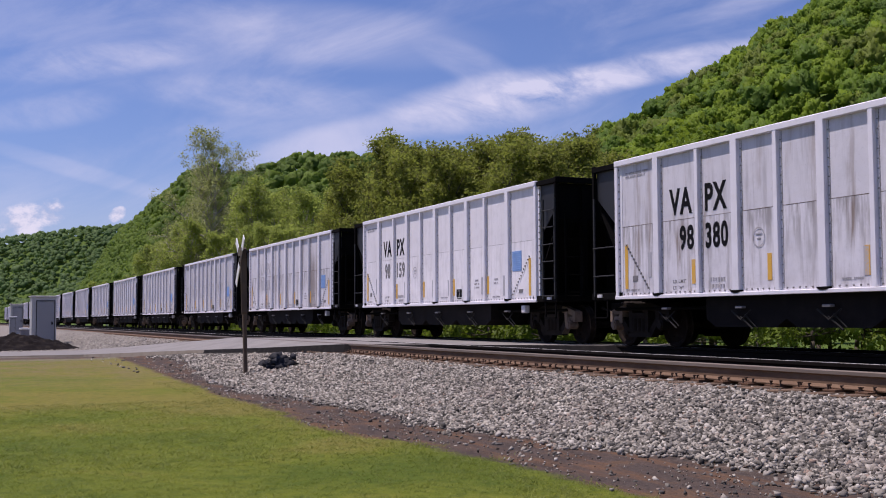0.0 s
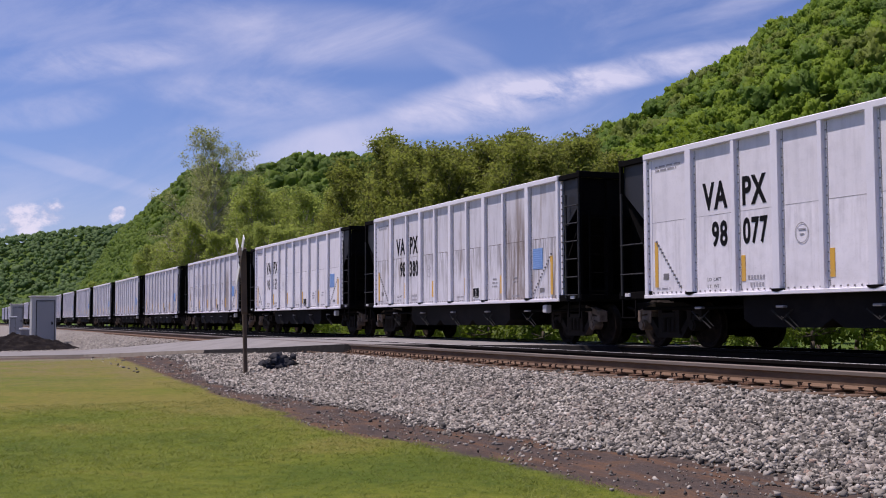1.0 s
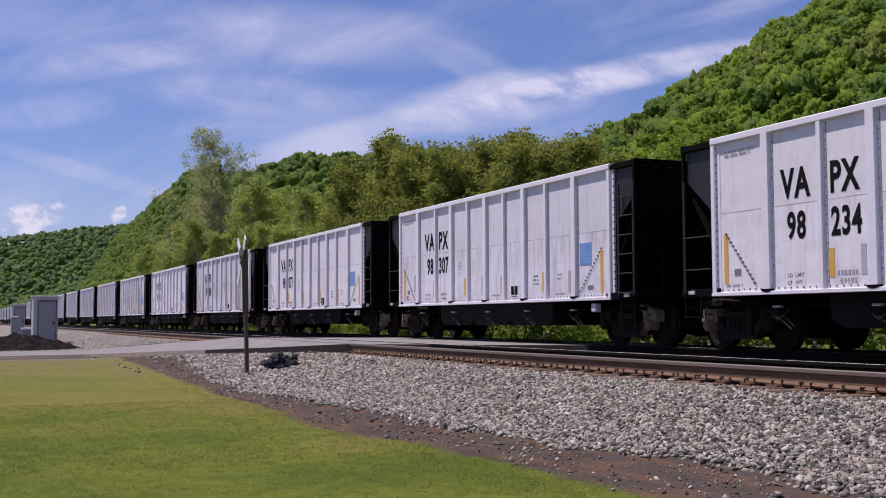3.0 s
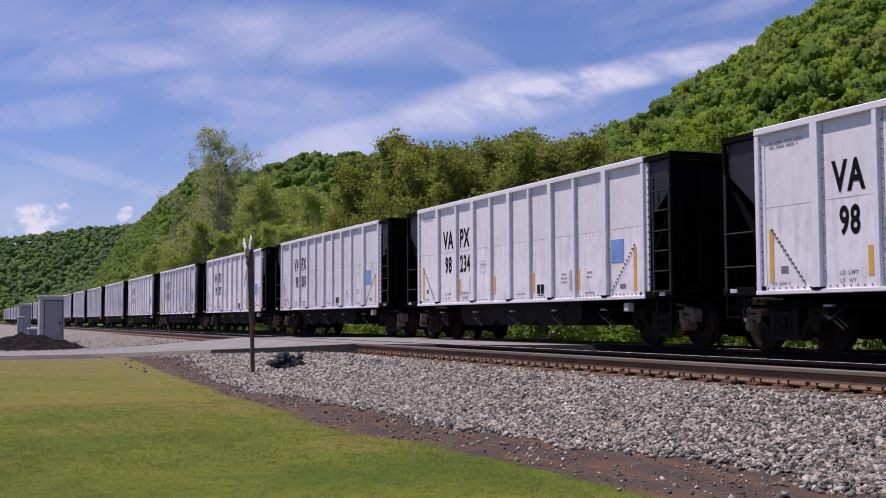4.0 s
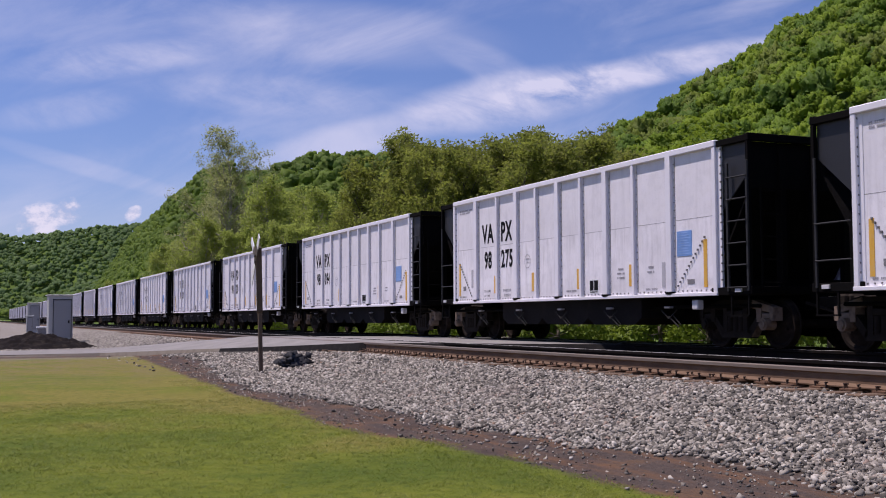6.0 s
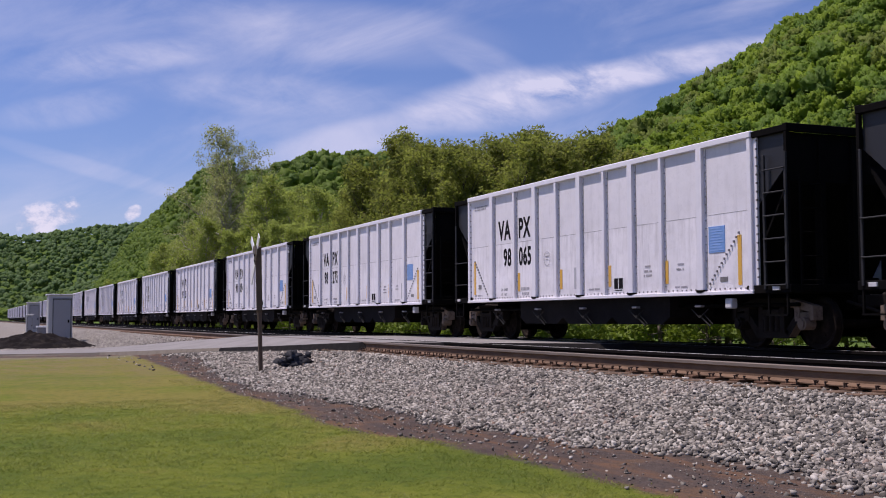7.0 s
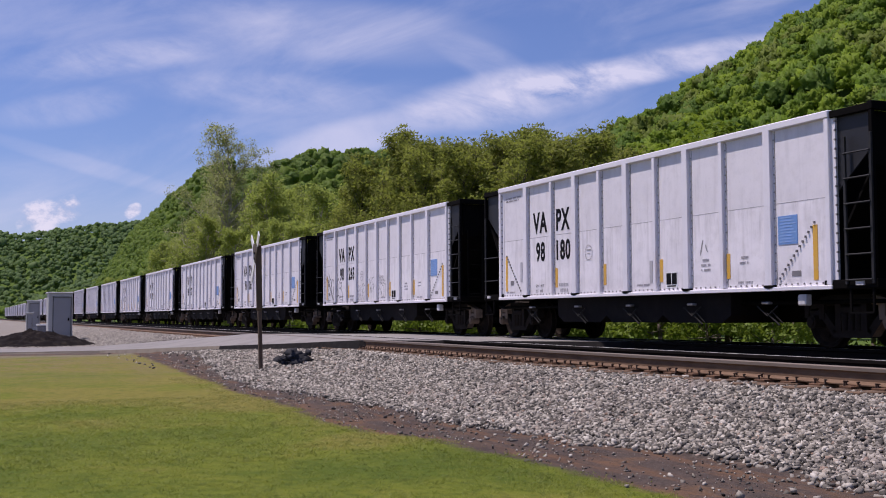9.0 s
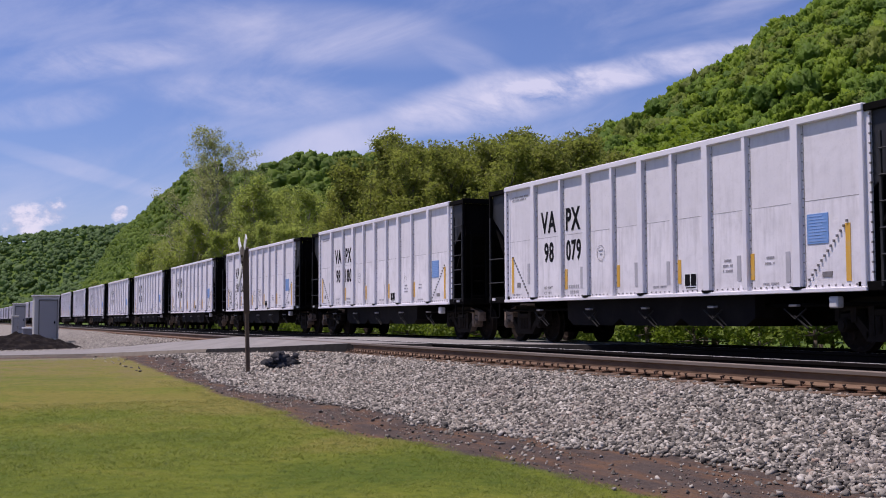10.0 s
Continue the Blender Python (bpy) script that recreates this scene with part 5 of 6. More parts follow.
def build_marker():
    base = new("marker_box")
    base.matrix_basis = pose(-86, 5.0, -0.8)
    tagged(base, "small white-topped junction box on a short post", "junction box")
    part("post", shape("post", lambda b: box(b, -0.25, 0.25, -0.32, 0.32, 0, 0.78, 0.02), plain("box_grey", (0.20, 0.20, 0.22))), base)
    part("lid", shape("lid", lambda b: box(b, -0.35, 0.35, -0.38, 0.38, 0.782, 0.90, 0.02), SIGN_WHITE), base)


build_marker()


def build_heap():
    """A heap of dark cinders: a lumpy mound of many small clods."""
    n = 64
    gx, gy = np.meshgrid(np.linspace(-1, 1, n), np.linspace(-1, 1, n), indexing="ij")
    r = np.hypot(gx, gy)
    h = np.clip(1 - r, 0, 1) ** 0.75 * 0.80
    rough = np.array([[noise.fractal(Vector((a * 6, b * 6, 2)), 0.7, 2.0, 6) for b in gy[0]] for a in gx[:, 0]])
    h = h * (1 + 0.24 * rough) + np.where(r < 1, 0.03 * rough, 0)
    v = np.stack([gx.ravel() * 3.0, gy.ravel() * 3.1, h.ravel() - 0.05], 1)
    i = (np.arange(n - 1)[:, None] * n + np.arange(n - 1)[None, :]).ravel()
    f = np.stack([i, i + n, i + n + 1, i + 1], 1)
    base = new("cinder_heap", soup("cinder_heap", v, f, COAL))
    base.matrix_basis = pose(-57.2, 3.0, -0.80)
    tagged(base, "heap of dark cinders with pale stones at its foot beside the road", "rubble heap", kind="stuff")


build_heap()


def build_crossing_sign():
    """A weathered post with crossed boards, seen almost edge on."""
    base = new("crossing_sign")
    base.matrix_basis = pose(-26.5, 6.46, -0.72, 0, -1.0, 0) @ pose(0, 0, 0, 1.2, 0, -2)
    tagged(base, "weathered railway crossing sign on a leaning wooden post", "road sign")

    def post(b):
        box(b, -0.045, 0.045, -0.045, 0.045, -0.3, 3.02, 0.012)
    part("post", shape("post", post, POST_WOOD), base)

    def crossbuck(pieces):
        """A board whose paint is left on some stretches only."""
        def fill(b):
            for z0, z1, slot in pieces:
                n = len(b.faces)
                box(b, -0.085, 0.085, 0.0, 0.02, z0, z1)
                for f in list(b.faces)[n:]:
                    f.material_index = slot
        return shape("board", fill, SIGN_WHITE, WORN_BOARD)
    part("board", crossbuck(((-0.74, -0.10, 0), (-0.10, 0.40, 1), (0.40, 0.74, 0))), base, "crossbuck board with white paint worn off its middle", at=pose(-0.05, -0.082, 2.72, 0, 44, 0))
    part("board", crossbuck(((-0.10, 0.40, 1), (0.40, 0.74, 0))), base, "crossbuck board with its lower arm broken off", at=pose(-0.05, -0.060, 2.72, 0, -44, 0))
    part("backing_plank", shape("backing_plank", lambda b: prism(b, [(0.047, 1.45), (0.075, 1.50), (0.095, 3.0), (0.047, 3.04)], -0.085, 0.055), POST_WOOD), base, "dark weathered plank fixed to the post")
    part("bracket", shape("bracket", lambda b: (box(b, -0.06, 0.045, -0.105, 0.055, 2.66, 2.70), box(b, -0.06, 0.045, -0.105, 0.055, 2.80, 2.84)), BLACK_STEEL), base)


build_crossing_sign()


def build_rubble():
    """Broken lumps of dark asphalt thrown on the ballast."""
    rng = np.random.default_rng(77)
    vs, fs, base = [], [], 0
    f = np.array([[0, 1, 3], [0, 3, 2], [4, 6, 7], [4, 7, 5], [0, 4, 5], [0, 5, 1], [2, 3, 7], [2, 7, 6], [0, 2, 6], [0, 6, 4], [1, 5, 7], [1, 7, 3]])
    for k in range(70):
        v = np.array([[x, y, z] for x in (-1, 1) for y in (-1, 1) for z in (-1, 1)], float) * np.array([1.1, 0.85, 0.5]) + rng.normal(size=(8, 3)) * 0.24
        v = v @ np.array(Euler(rng.normal(size=3) * np.array([0.6, 0.6, 3.0])).to_matrix())
        x, y = -26.6 + rng.normal() * 0.42, 7.25 + rng.normal() * 0.14
        s = rng.uniform(0.05, 0.125)
        z = float(land(np.array([x]), np.array([y]))[0]) + 0.19 * rng.random() * math.exp(-((x + 26.5) / 0.35) ** 2)
        vs.append(v * s + np.array([x, y, z + 0.4 * s]))
        fs.append(f + base)
        base += len(v)
    tagged(new("asphalt_rubble", soup("asphalt_rubble", np.concatenate(vs), np.concatenate(fs), RUBBLE)), "broken lumps of black asphalt lying on the ballast", "rubble", kind="stuff")


# ---- woods ----
def leaf_quads(rng, centres, outward, size, spread):
    """Pointed leaf sprays, facing mostly outwards."""
    n = len(centres)
    nor = outward + spread * rng.normal(size=(n, 3))
    nor /= np.linalg.norm(nor, axis=1, keepdims=True) + 1e-9
    tan = np.cross(nor, rng.normal(size=(n, 3)))
    tan /= np.linalg.norm(tan, axis=1, keepdims=True) + 1e-9
    bit = np.cross(nor, tan)
    s = (size * rng.uniform(0.6, 1.45, n))[:, None]
    w = s * rng.uniform(0.5, 0.9, n)[:, None]
    v = np.stack([centres - tan * s * 0.55, centres - bit * w * 0.55 + tan * s * 0.2, centres + bit * w * 0.5 + tan * s * 0.5], 1)
    return v.reshape(-1, 3), np.arange(3 * n).reshape(n, 3)


def crown_points(rng, clumps, per, rx, rz, cz, clump_r, hollow=0.35, droop=0.0, top_bias=0.0):
    """Clump centres in an uneven egg, and leaf places on the clumps."""
    d = rng.normal(size=(clumps, 3))
    d /= np.linalg.norm(d, axis=1, keepdims=True)
    d[:, 2] = np.where(d[:, 2] < -0.55, -d[:, 2] * 0.5, d[:, 2])
    r = rng.uniform(hollow, 1.0, clumps) ** 0.6 * rng.uniform(0.8, 1.12, clumps)
    c = d * r[:, None] * np.array([rx, rx, rz]) + np.array([0, 0, cz])
    c[:, 2] += top_bias * rng.random(clumps)
    q = rng.normal(size=(clumps, per, 3))
    q = np.clip(q, -1.5, 1.5)
    q[:, :, 2] += 0.3
    stretch = rng.uniform(0.45, 1.25, (clumps, 1, 3)) * np.array([1.0, 1.0, 0.72])
    rad = clump_r * rng.uniform(0.45, 1.25, (clumps, 1, 1)) * 0.62
    p = c[:, None, :] + q * rad * stretch
    out = q / (np.linalg.norm(q, axis=2, keepdims=True) + 1e-9) * 0.55 + d[:, None, :] * 0.45 + np.array([-0.05, -0.25, 0.75])
    return c, p.reshape(-1, 3), out.reshape(-1, 3)


def shell_points(rng, n, low, high):
    """Leaf places spread evenly over a ball's skin, few underneath."""
    d = rng.normal(size=(n, 3))
    d /= np.linalg.norm(d, axis=1, keepdims=True)
    d[:, 2] = np.where(d[:, 2] < -0.3, -d[:, 2], d[:, 2])
    return d * rng.uniform(low, high, (n, 1)), d + np.array([-0.05, -0.15, 0.45])


def branch_mesh(name, rng, height, base_r, tips, mat, fork=0.35):
    """A tapered, slightly bent trunk with limbs that reach the clumps."""
    bm = bmesh.new()
    pts = [Vector((0, 0, -0.3))]
    k = 6
    for i in range(1, k + 1):
        pts.append(Vector((rng.normal() * 0.018 * height * i / k, rng.normal() * 0.018 * height * i / k, height * 0.88 * i / k)))
    for i in range(k):
        ra, rb = base_r * (1 - 0.85 * i / k), base_r * (1 - 0.85 * (i + 1) / k)
        rod(bm, pts[i], pts[i + 1] + (pts[i + 1] - pts[i]) * 0.02, ra, 7, rb)
    for tip in tips:
        tip = Vector(tip)
        z = max(fork * height, min(tip.z - 0.28 * math.hypot(tip.x, tip.y) - 0.4, 0.80 * height))
        f = z / (height * 0.88) * k
        i = min(int(f), k - 1)
        a = pts[i].lerp(pts[i + 1], f - i)
        r = base_r * (1 - 0.85 * f / k) * 0.45
        mid = a.lerp(tip, 0.5) + Vector((0, 0, -0.05 * height * rng.random()))
        rod(bm, a, mid, r, 5, r * 0.6)
        rod(bm, mid, tip, r * 0.6, 5, r * 0.2)
    return mesh_of(name, bm, mat, flat=False)


def ball(level):
    bm = bmesh.new()
    bmesh.ops.create_icosphere(bm, subdivisions=level, radius=1.0)
    bm.verts.ensure_lookup_table()
    v = np.array([x.co[:] for x in bm.verts])
    f = np.array([[x.index for x in p.verts] for p in bm.faces])
    bm.free()
    return v, f


def lumpy(level, seed, rough):
    """An uneven, knobbly canopy: lobes, hollows and a ragged underside."""
    v, f = ball(level)
    out = []
    for p in v:
        q = Vector(p)
        lobes = noise.noise(q * 1.7 + Vector((seed, 0, 0))) * 0.42
        knobs = abs(noise.noise(q * 4.1 + Vector((0, seed, 0)))) * 0.50 * rough
        frill = noise.noise(q * 9.0 + Vector((0, 0, seed))) * 0.16 * rough
        out.append(np.array(p) * (0.80 + lobes + knobs + frill) * np.array([1, 1, 0.95 if p[2] > 0 else 0.7]))
    return np.array(out), f


def tree_kind(seed, height, rx, clumps, per, leaf, clump_r, bark, leaves, crown_low=0.3, hollow=0.35, spread=0.8, top_bias=0.0, limbs=14, core=0.0):
    rng = np.random.default_rng(seed)
    rz = height * (1 - crown_low) / 2
    cz = height * crown_low + rz
    c, p, o = crown_points(rng, clumps, per, rx, rz, cz, clump_r, hollow, top_bias=top_bias)
    if core:
        sp, so = shell_points(rng, clumps * 9, core * 0.98, core * 1.3)
        p, o = np.concatenate([p, sp * np.array([rx, rx, rz]) + np.array([0, 0, cz])]), np.concatenate([o, so])
    v, f = leaf_quads(rng, p, o, leaf, spread)
    if core and height > 4:
        cv, cf = lumpy(2, seed * 1.7, 1.0)
        f = np.concatenate([f, cf + len(v)])
        cv = cv / np.linalg.norm(cv, axis=1, keepdims=True) * np.clip(np.linalg.norm(cv, axis=1, keepdims=True), 0.5, 1.0)
        v = np.concatenate([v, cv * np.array([rx, rx, rz]) * core + np.array([0, 0, cz])])
    trunk = branch_mesh("trunk", rng, height, height * 0.014 + 0.05, c[:limbs], bark)
    return trunk, soup("crown", v, f, leaves)


def limb_of(bm, a, way, length, r0, r1, sides, rng, rise, pieces=3):
    """A bent, tapered limb; returns its joints."""
    pts, p, d = [a], a, way.normalized()
    for k in range(pieces):
        d = (d + Vector((rng.normal() * 0.16, rng.normal() * 0.16, rise + rng.normal() * 0.12))).normalized()
        q = p + d * (length / pieces)
        ra, rb = r0 + (r1 - r0) * k / pieces, r0 + (r1 - r0) * (k + 1) / pieces
        rod(bm, p, q, ra, sides, rb)
        pts.append(q)
        p = q
    return pts


def along(pts, t):
    f = t * (len(pts) - 1)
    i = min(int(f), len(pts) - 2)
    return pts[i].lerp(pts[i + 1], f - i), (pts[i + 1] - pts[i]).normalized()


def grown_tree(seed, height, reach, bark, leaves, limbs=20, branches=7, twigs=5, per=20, leaf=0.18, tuft=0.45, low=0.15, wide_at=0.35, top=0.25, rise=0.16, droop=0.0):
    """A tree grown limb by limb: trunk, limbs, branches and twigs, with a tuft of leaves on every twig."""
    rng = np.random.default_rng(seed)
    bm = bmesh.new()
    base_r = height * 0.013 + 0.05
    trunk = limb_of(bm, Vector((0, 0, -0.4)), Vector((0, 0, 1)), height * 0.80, base_r, base_r * 0.25, 7, rng, 0.5, 7)
    tips = []
    for i in range(limbs):
        z = low + (0.97 - low) * (i + 0.5) / limbs
        a, _ = along(trunk, min(z / 0.88, 1.0) * 0.97)
        k = (z - low) / (1 - low)
        size = reach * (np.interp(k, [0, wide_at, 1], [0.75, 1.0, top]) * rng.uniform(0.75, 1.15))
        turn = 2.4 * i + rng.normal() * 0.4
        lift = 0.25 + 1.1 * k ** 1.5
        way = Vector((math.cos(turn), math.sin(turn), lift))
        r = base_r * (0.42 - 0.28 * k)
        limb = limb_of(bm, a, way, size, r, r * 0.3, 5, rng, rise)
        count = max(3, round(branches * 1.35 * size / reach))
        for j in range(count):
            t = 0.25 + 0.75 * (j + rng.random()) / count
            p, d = along(limb, min(t, 1.0))
            side = d.cross(Vector(rng.normal(size=3))).normalized()
            br = limb_of(bm, p, d * 0.5 + side * 0.8 + Vector((0, 0, 0.2 - droop)), size * rng.uniform(0.22, 0.42), r * 0.28, r * 0.10, 3, rng, rise * 0.8, 2)
            for m in range(twigs):
                q, e = along(br, min(0.3 + 0.7 * (m + rng.random()) / twigs, 1.0))
                tw = q + (e * 0.5 + Vector(rng.normal(size=3)) * 0.5 + Vector((0, 0, 0.25 - droop))).normalized() * tuft * rng.uniform(0.8, 1.7)
                rod(bm, q, tw, max(r * 0.07, 0.012), 3, 0.008)
                tips.append(tw)
    c = np.repeat(np.array(tips), per, axis=0)
    off = rng.normal(size=c.shape) * tuft * np.array([0.55, 0.55, 0.42])
    out = off / (np.linalg.norm(off, axis=1, keepdims=True) + 1e-9) * 0.5 + np.array([-0.05, -0.25, 0.7])
    v, f = leaf_quads(rng, c + off, out, leaf, 0.7)
    return mesh_of("trunk", bm, bark, flat=False), soup("crown", v, f, leaves)


def plant(kind, x, y, size, turn, label, group, name="tree", sink=0.15):
    t = new(name)
    z = float(land(np.array([float(x)]), np.array([float(y)]))[0])
    t.matrix_basis = Matrix.LocRotScale((x, y, z - sink), Euler((0, 0, turn)), (size, size, size))
    tagged(t, label, name.replace("_", " "), group=group)
    part("trunk" if name == "tree" else "stem", kind[0], t)
    part("crown" if name == "tree" else "foliage", kind[1], t)
    return t


def build_trees():
    rng = random.Random(21)
    olive = [grown_tree(100 + i, 20, 5.4, BARK, LEAF_OLIVE, 24, 8, 5, 17, 0.26, 0.50, 0.08, 0.45, 0.34, 0.20) for i in range(4)]
    bright = [tree_kind(200 + i, 14, 4.4, 90, 100, 0.27, 1.3, BARK, LEAF_BRIGHT, 0.15, 0.5, 0.7, 0.0, 14, 0.70) for i in range(3)]
    pale = [grown_tree(300 + i, 17, 5.0, PALE_BARK, LEAF_PALE, 20, 8, 5, 20, 0.22, 0.48, 0.10, 0.35, 0.30, 0.16) for i in range(3)]
    syc = [grown_tree(404 + i, 28, 9.0, PALE_BARK, LEAF_SYCAMORE, 26, 11, 6, 15, 0.19, 0.50, 0.08, 0.20, 0.34, 0.16) for i in range(2)]
    bush = [tree_kind(500 + i, 2.4, 1.7, 24, 100, 0.14, 0.55, BARK, LEAF_BUSH, 0.02, 0.4, 0.6, 0.0, 6, 0.60) for i in range(3)]
    # tall olive-leaved row behind the train
    x = -113.0
    while x < -74:
        for y0 in (40, 45, 50):
            yy = y0 + rng.uniform(-3, 3)
            h = math.hypot(x, yy) * float(np.interp(x, [-113, -106, -97], [0.140, 0.160, 0.188])) * rng.uniform(0.92, 1.03) + 0.4
            plant(rng.choice(olive), x + rng.uniform(-2, 2), yy, h / 19.4, rng.uniform(0, 6.28), "tall olive-green locust tree with feathery top behind the train", "trees along the railway")
        x += 4.1
    for xx, yy, h in ((-127, 45, 18.6), (-122, 44, 19.2), (-117, 43, 19.6), (-111, 42, 19.8), (-105, 43, 20.6), (-96, 40, 19.0), (-89, 37, 17.6), (-84, 37, 16.0)):
        plant(rng.choice(olive), xx, yy, h / 19.4, rng.uniform(0, 6.28), "tall olive-green locust tree with feathery top behind the train", "trees along the railway")
    x = -76.0
    while x < 6:
        for y0 in (38, 48):
            h = (rng.uniform(10.5, 13.5) if x > -52 else rng.uniform(8.0, 9.5)) - (1.5 if y0 == 38 else 0)
            plant(rng.choice(bright), x + rng.uniform(-2.5, 2.5), y0 + rng.uniform(-3, 3), h / 14, rng.uniform(0, 6.28), "bright green broadleaf tree at the foot of the hill", "trees along the railway")
        x += 6.8
    x = -330.0
    while x < -150:
        for y0 in (30, 42):
            h = rng.uniform(12, 16) * (1.0 if x > -210 else 0.62 if x > -270 else 0.5) + (2.0 if y0 > 40 and x > -210 else 0)
            k = rng.choice(pale + pale + bright)
            plant(k, x + rng.uniform(-3, 3), y0 + rng.uniform(-4, 4), h / 14.5, rng.uniform(0, 6.28), "pale spring-leaved tree with light bark beside the railway", "trees along the railway")
        x += 9.0
    for kind, xx, yy, s in ((syc[0], -157, 34, 1.14), (syc[1], -163, 32, 0.95)):
        plant(kind, xx, yy, s, 0.6 + 0.5 * (xx + 149), "tall sycamore with thin pale leaves and white limbs", "trees along the railway")
    for xx, yy, s in ((-138, 36, 1.12), (-132, 35, 1.22), (-158, 38, 1.05), (-121, 33, 0.82), (-166, 30, 0.9), (-133, 30, 0.80), (-143, 42, 0.95), (-126, 32, 0.80), (-115, 33, 0.76), (-108, 34, 0.66),
                      (-178, 45, 1.42), (-168, 46, 1.40), (-160, 44, 1.34), (-151, 45, 1.28), (-188, 46, 1.40), (-141, 44, 1.22), (-147, 38, 1.12), (-172, 40, 1.20), (-134, 45, 1.15)):
        plant(pale[int(xx) % 3], xx, yy, s, xx, "pale spring-leaved tree with light bark beside the railway", "trees along the railway")
    # undergrowth just behind the far track
    x = -150.0
    while x < 4:
        for y0 in (20.6, 23.2):
            if not (-36 < x < -8 and y0 < 22) and not (-28 < x < -9):
                plant(rng.choice(bush), x + rng.uniform(-.6, .6), y0 + rng.uniform(-.6, .6), rng.uniform(0.75, 1.25), rng.uniform(0, 6.28), "low bright green bush behind the far track", "trackside bushes", "bush", 0.05)
        x += 2.6 if x > -60 else 5.0
    x = -44.0
    while x < 4:
        for y0 in (25.5, 29.5, 33.0, 36.0):
            if y0 < 27 and x > -27:
                continue
            plant(rng.choice(bush), x + rng.uniform(-.8, .8), y0 + rng.uniform(-.8, .8) + (3 if x > -14 else 0), rng.uniform(1.1, 1.6), rng.uniform(0, 6.28), "low bright green bush behind the far track", "trackside bushes", "bush", 0.05)
        x += 2.5


build_rubble()
build_trees()


def crown_radius(d, seed):
    """How far a bushy crown reaches in the direction d: broad lobes with knobs on them."""
    q = Vector(d)
    return 0.74 + 0.22 * noise.noise(q * 1.6 + Vector((seed, 0, 0))) + 0.40 * abs(noise.noise(q * 5.2 + Vector((0, seed, 0)))) - 0.06


def build_forest(name, label, seed, count, region, size, leaves, leaf, kinds, cap, level=4, lift=0.6, stand=0.02, rough=0.030, flat=1.0):
    """Crowns that cover a hillside: leaf sprays on lobed domes; trees of one kind are joined."""
    rng = np.random.default_rng(seed)
    protos = []
    for i in range(6):
        v, f = ball(level)
        f = f[v[f][:, :, 2].mean(1) > -0.30]
        v = v * np.array([crown_radius(d, seed + 5.3 * i) for d in v])[:, None] * rng.uniform(0.80, 1.05, (len(v), 1)) + rng.normal(size=v.shape) * rough
        d = rng.normal(size=(leaves, 3))
        d /= np.linalg.norm(d, axis=1, keepdims=True)
        d[:, 2] = np.where(d[:, 2] < -0.35, -d[:, 2], d[:, 2])
        p = d * np.array([crown_radius(q, seed + 5.3 * i) for q in d])[:, None] * rng.uniform(0.84, 1.02, (leaves, 1))
        lv, lf = leaf_quads(rng, p, d + np.array([-0.05, -0.15, 0.35]), leaf, 0.5)
        protos.append((np.concatenate([v, lv]), np.concatenate([f, lf + len(v)])))
    x0, x1, y0, y1 = region
    xs, ys = rng.uniform(x0, x1, count * 14), rng.uniform(y0, y1, count * 14)
    keep = (hills(xs, ys) > 1.5) & cap(xs, ys)
    xs, ys = xs[keep][:count], ys[keep][:count]
    z = land(xs, ys)
    pick = np.array([noise.noise(Vector((x * stand, y * stand, seed))) for x, y in zip(xs, ys)]) * 0.55 + rng.random(len(xs)) * 0.9 + 0.05
    pick = np.clip((pick * len(kinds)).astype(int), 0, len(kinds) - 1)
    for k, (tone, mat) in enumerate(kinds.items()):
        vs, fs, base = [], [], 0
        for x, y, zz in zip(xs[pick == k], ys[pick == k], z[pick == k]):
            s = size * rng.lognormal(0, 0.24)
            a = rng.uniform(0, 6.28)
            q, f = protos[rng.integers(6)]
            ca, sa = math.cos(a) * s, math.sin(a) * s
            tall = s * rng.uniform(0.85, 1.2) * flat
            vs.append(np.stack([q[:, 0] * ca - q[:, 1] * sa + x, q[:, 0] * sa + q[:, 1] * ca + y, q[:, 2] * tall + zz + size * lift + s * rng.uniform(0, 0.4)], 1))
            fs.append(f + base)
            base += len(q)
        if vs:
            tagged(new(name, soup(name, np.concatenate(vs), np.concatenate(fs), mat)), label % tone, "woods", kind="stuff")


CREST_X, CREST_Y = [-335, -325, -300, -262, -225, -60, 150], [150, 175, 205, 240, 285, 420, 560]


def facing_slope(x, y):
    return (y < np.interp(x, CREST_X, CREST_Y)) & (x < 20 - 0.85 * y) & (land(x, y) + 9 > 0.2 * y)


build_forest("lower_woods", "%s spring trees on the foot of the steep hillside", 35, 400, (-330, 20, 105, 300), 2.6, 600, 0.10, CANOPY,
             lambda x, y: facing_slope(x, y) & (np.hypot(x, y) < 215), lift=1.1)
build_forest("hillside_woods", "%s spring trees covering the steep hillside", 31, 1800, (-350, 0, 105, 420), 2.75, 260, 0.11, CANOPY,
             lambda x, y: facing_slope(x, y) & (np.hypot(x, y) >= 205), lift=1.65)
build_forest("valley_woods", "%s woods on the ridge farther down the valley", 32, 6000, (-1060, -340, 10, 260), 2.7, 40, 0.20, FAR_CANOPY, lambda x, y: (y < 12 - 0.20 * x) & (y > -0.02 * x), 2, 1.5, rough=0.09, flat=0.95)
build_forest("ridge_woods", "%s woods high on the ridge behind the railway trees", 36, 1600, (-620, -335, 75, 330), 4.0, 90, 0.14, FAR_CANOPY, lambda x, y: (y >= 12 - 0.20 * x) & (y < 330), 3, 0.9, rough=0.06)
build_forest("distant_woods", "hazy %s woods on the distant ridge", 33, 5200, (-1420, -1000, 10, 260), 3.0, 24, 0.22, HAZED_RIM_CANOPY, lambda x, y: x < -900, 2, 1.5, rough=0.08, flat=0.95)


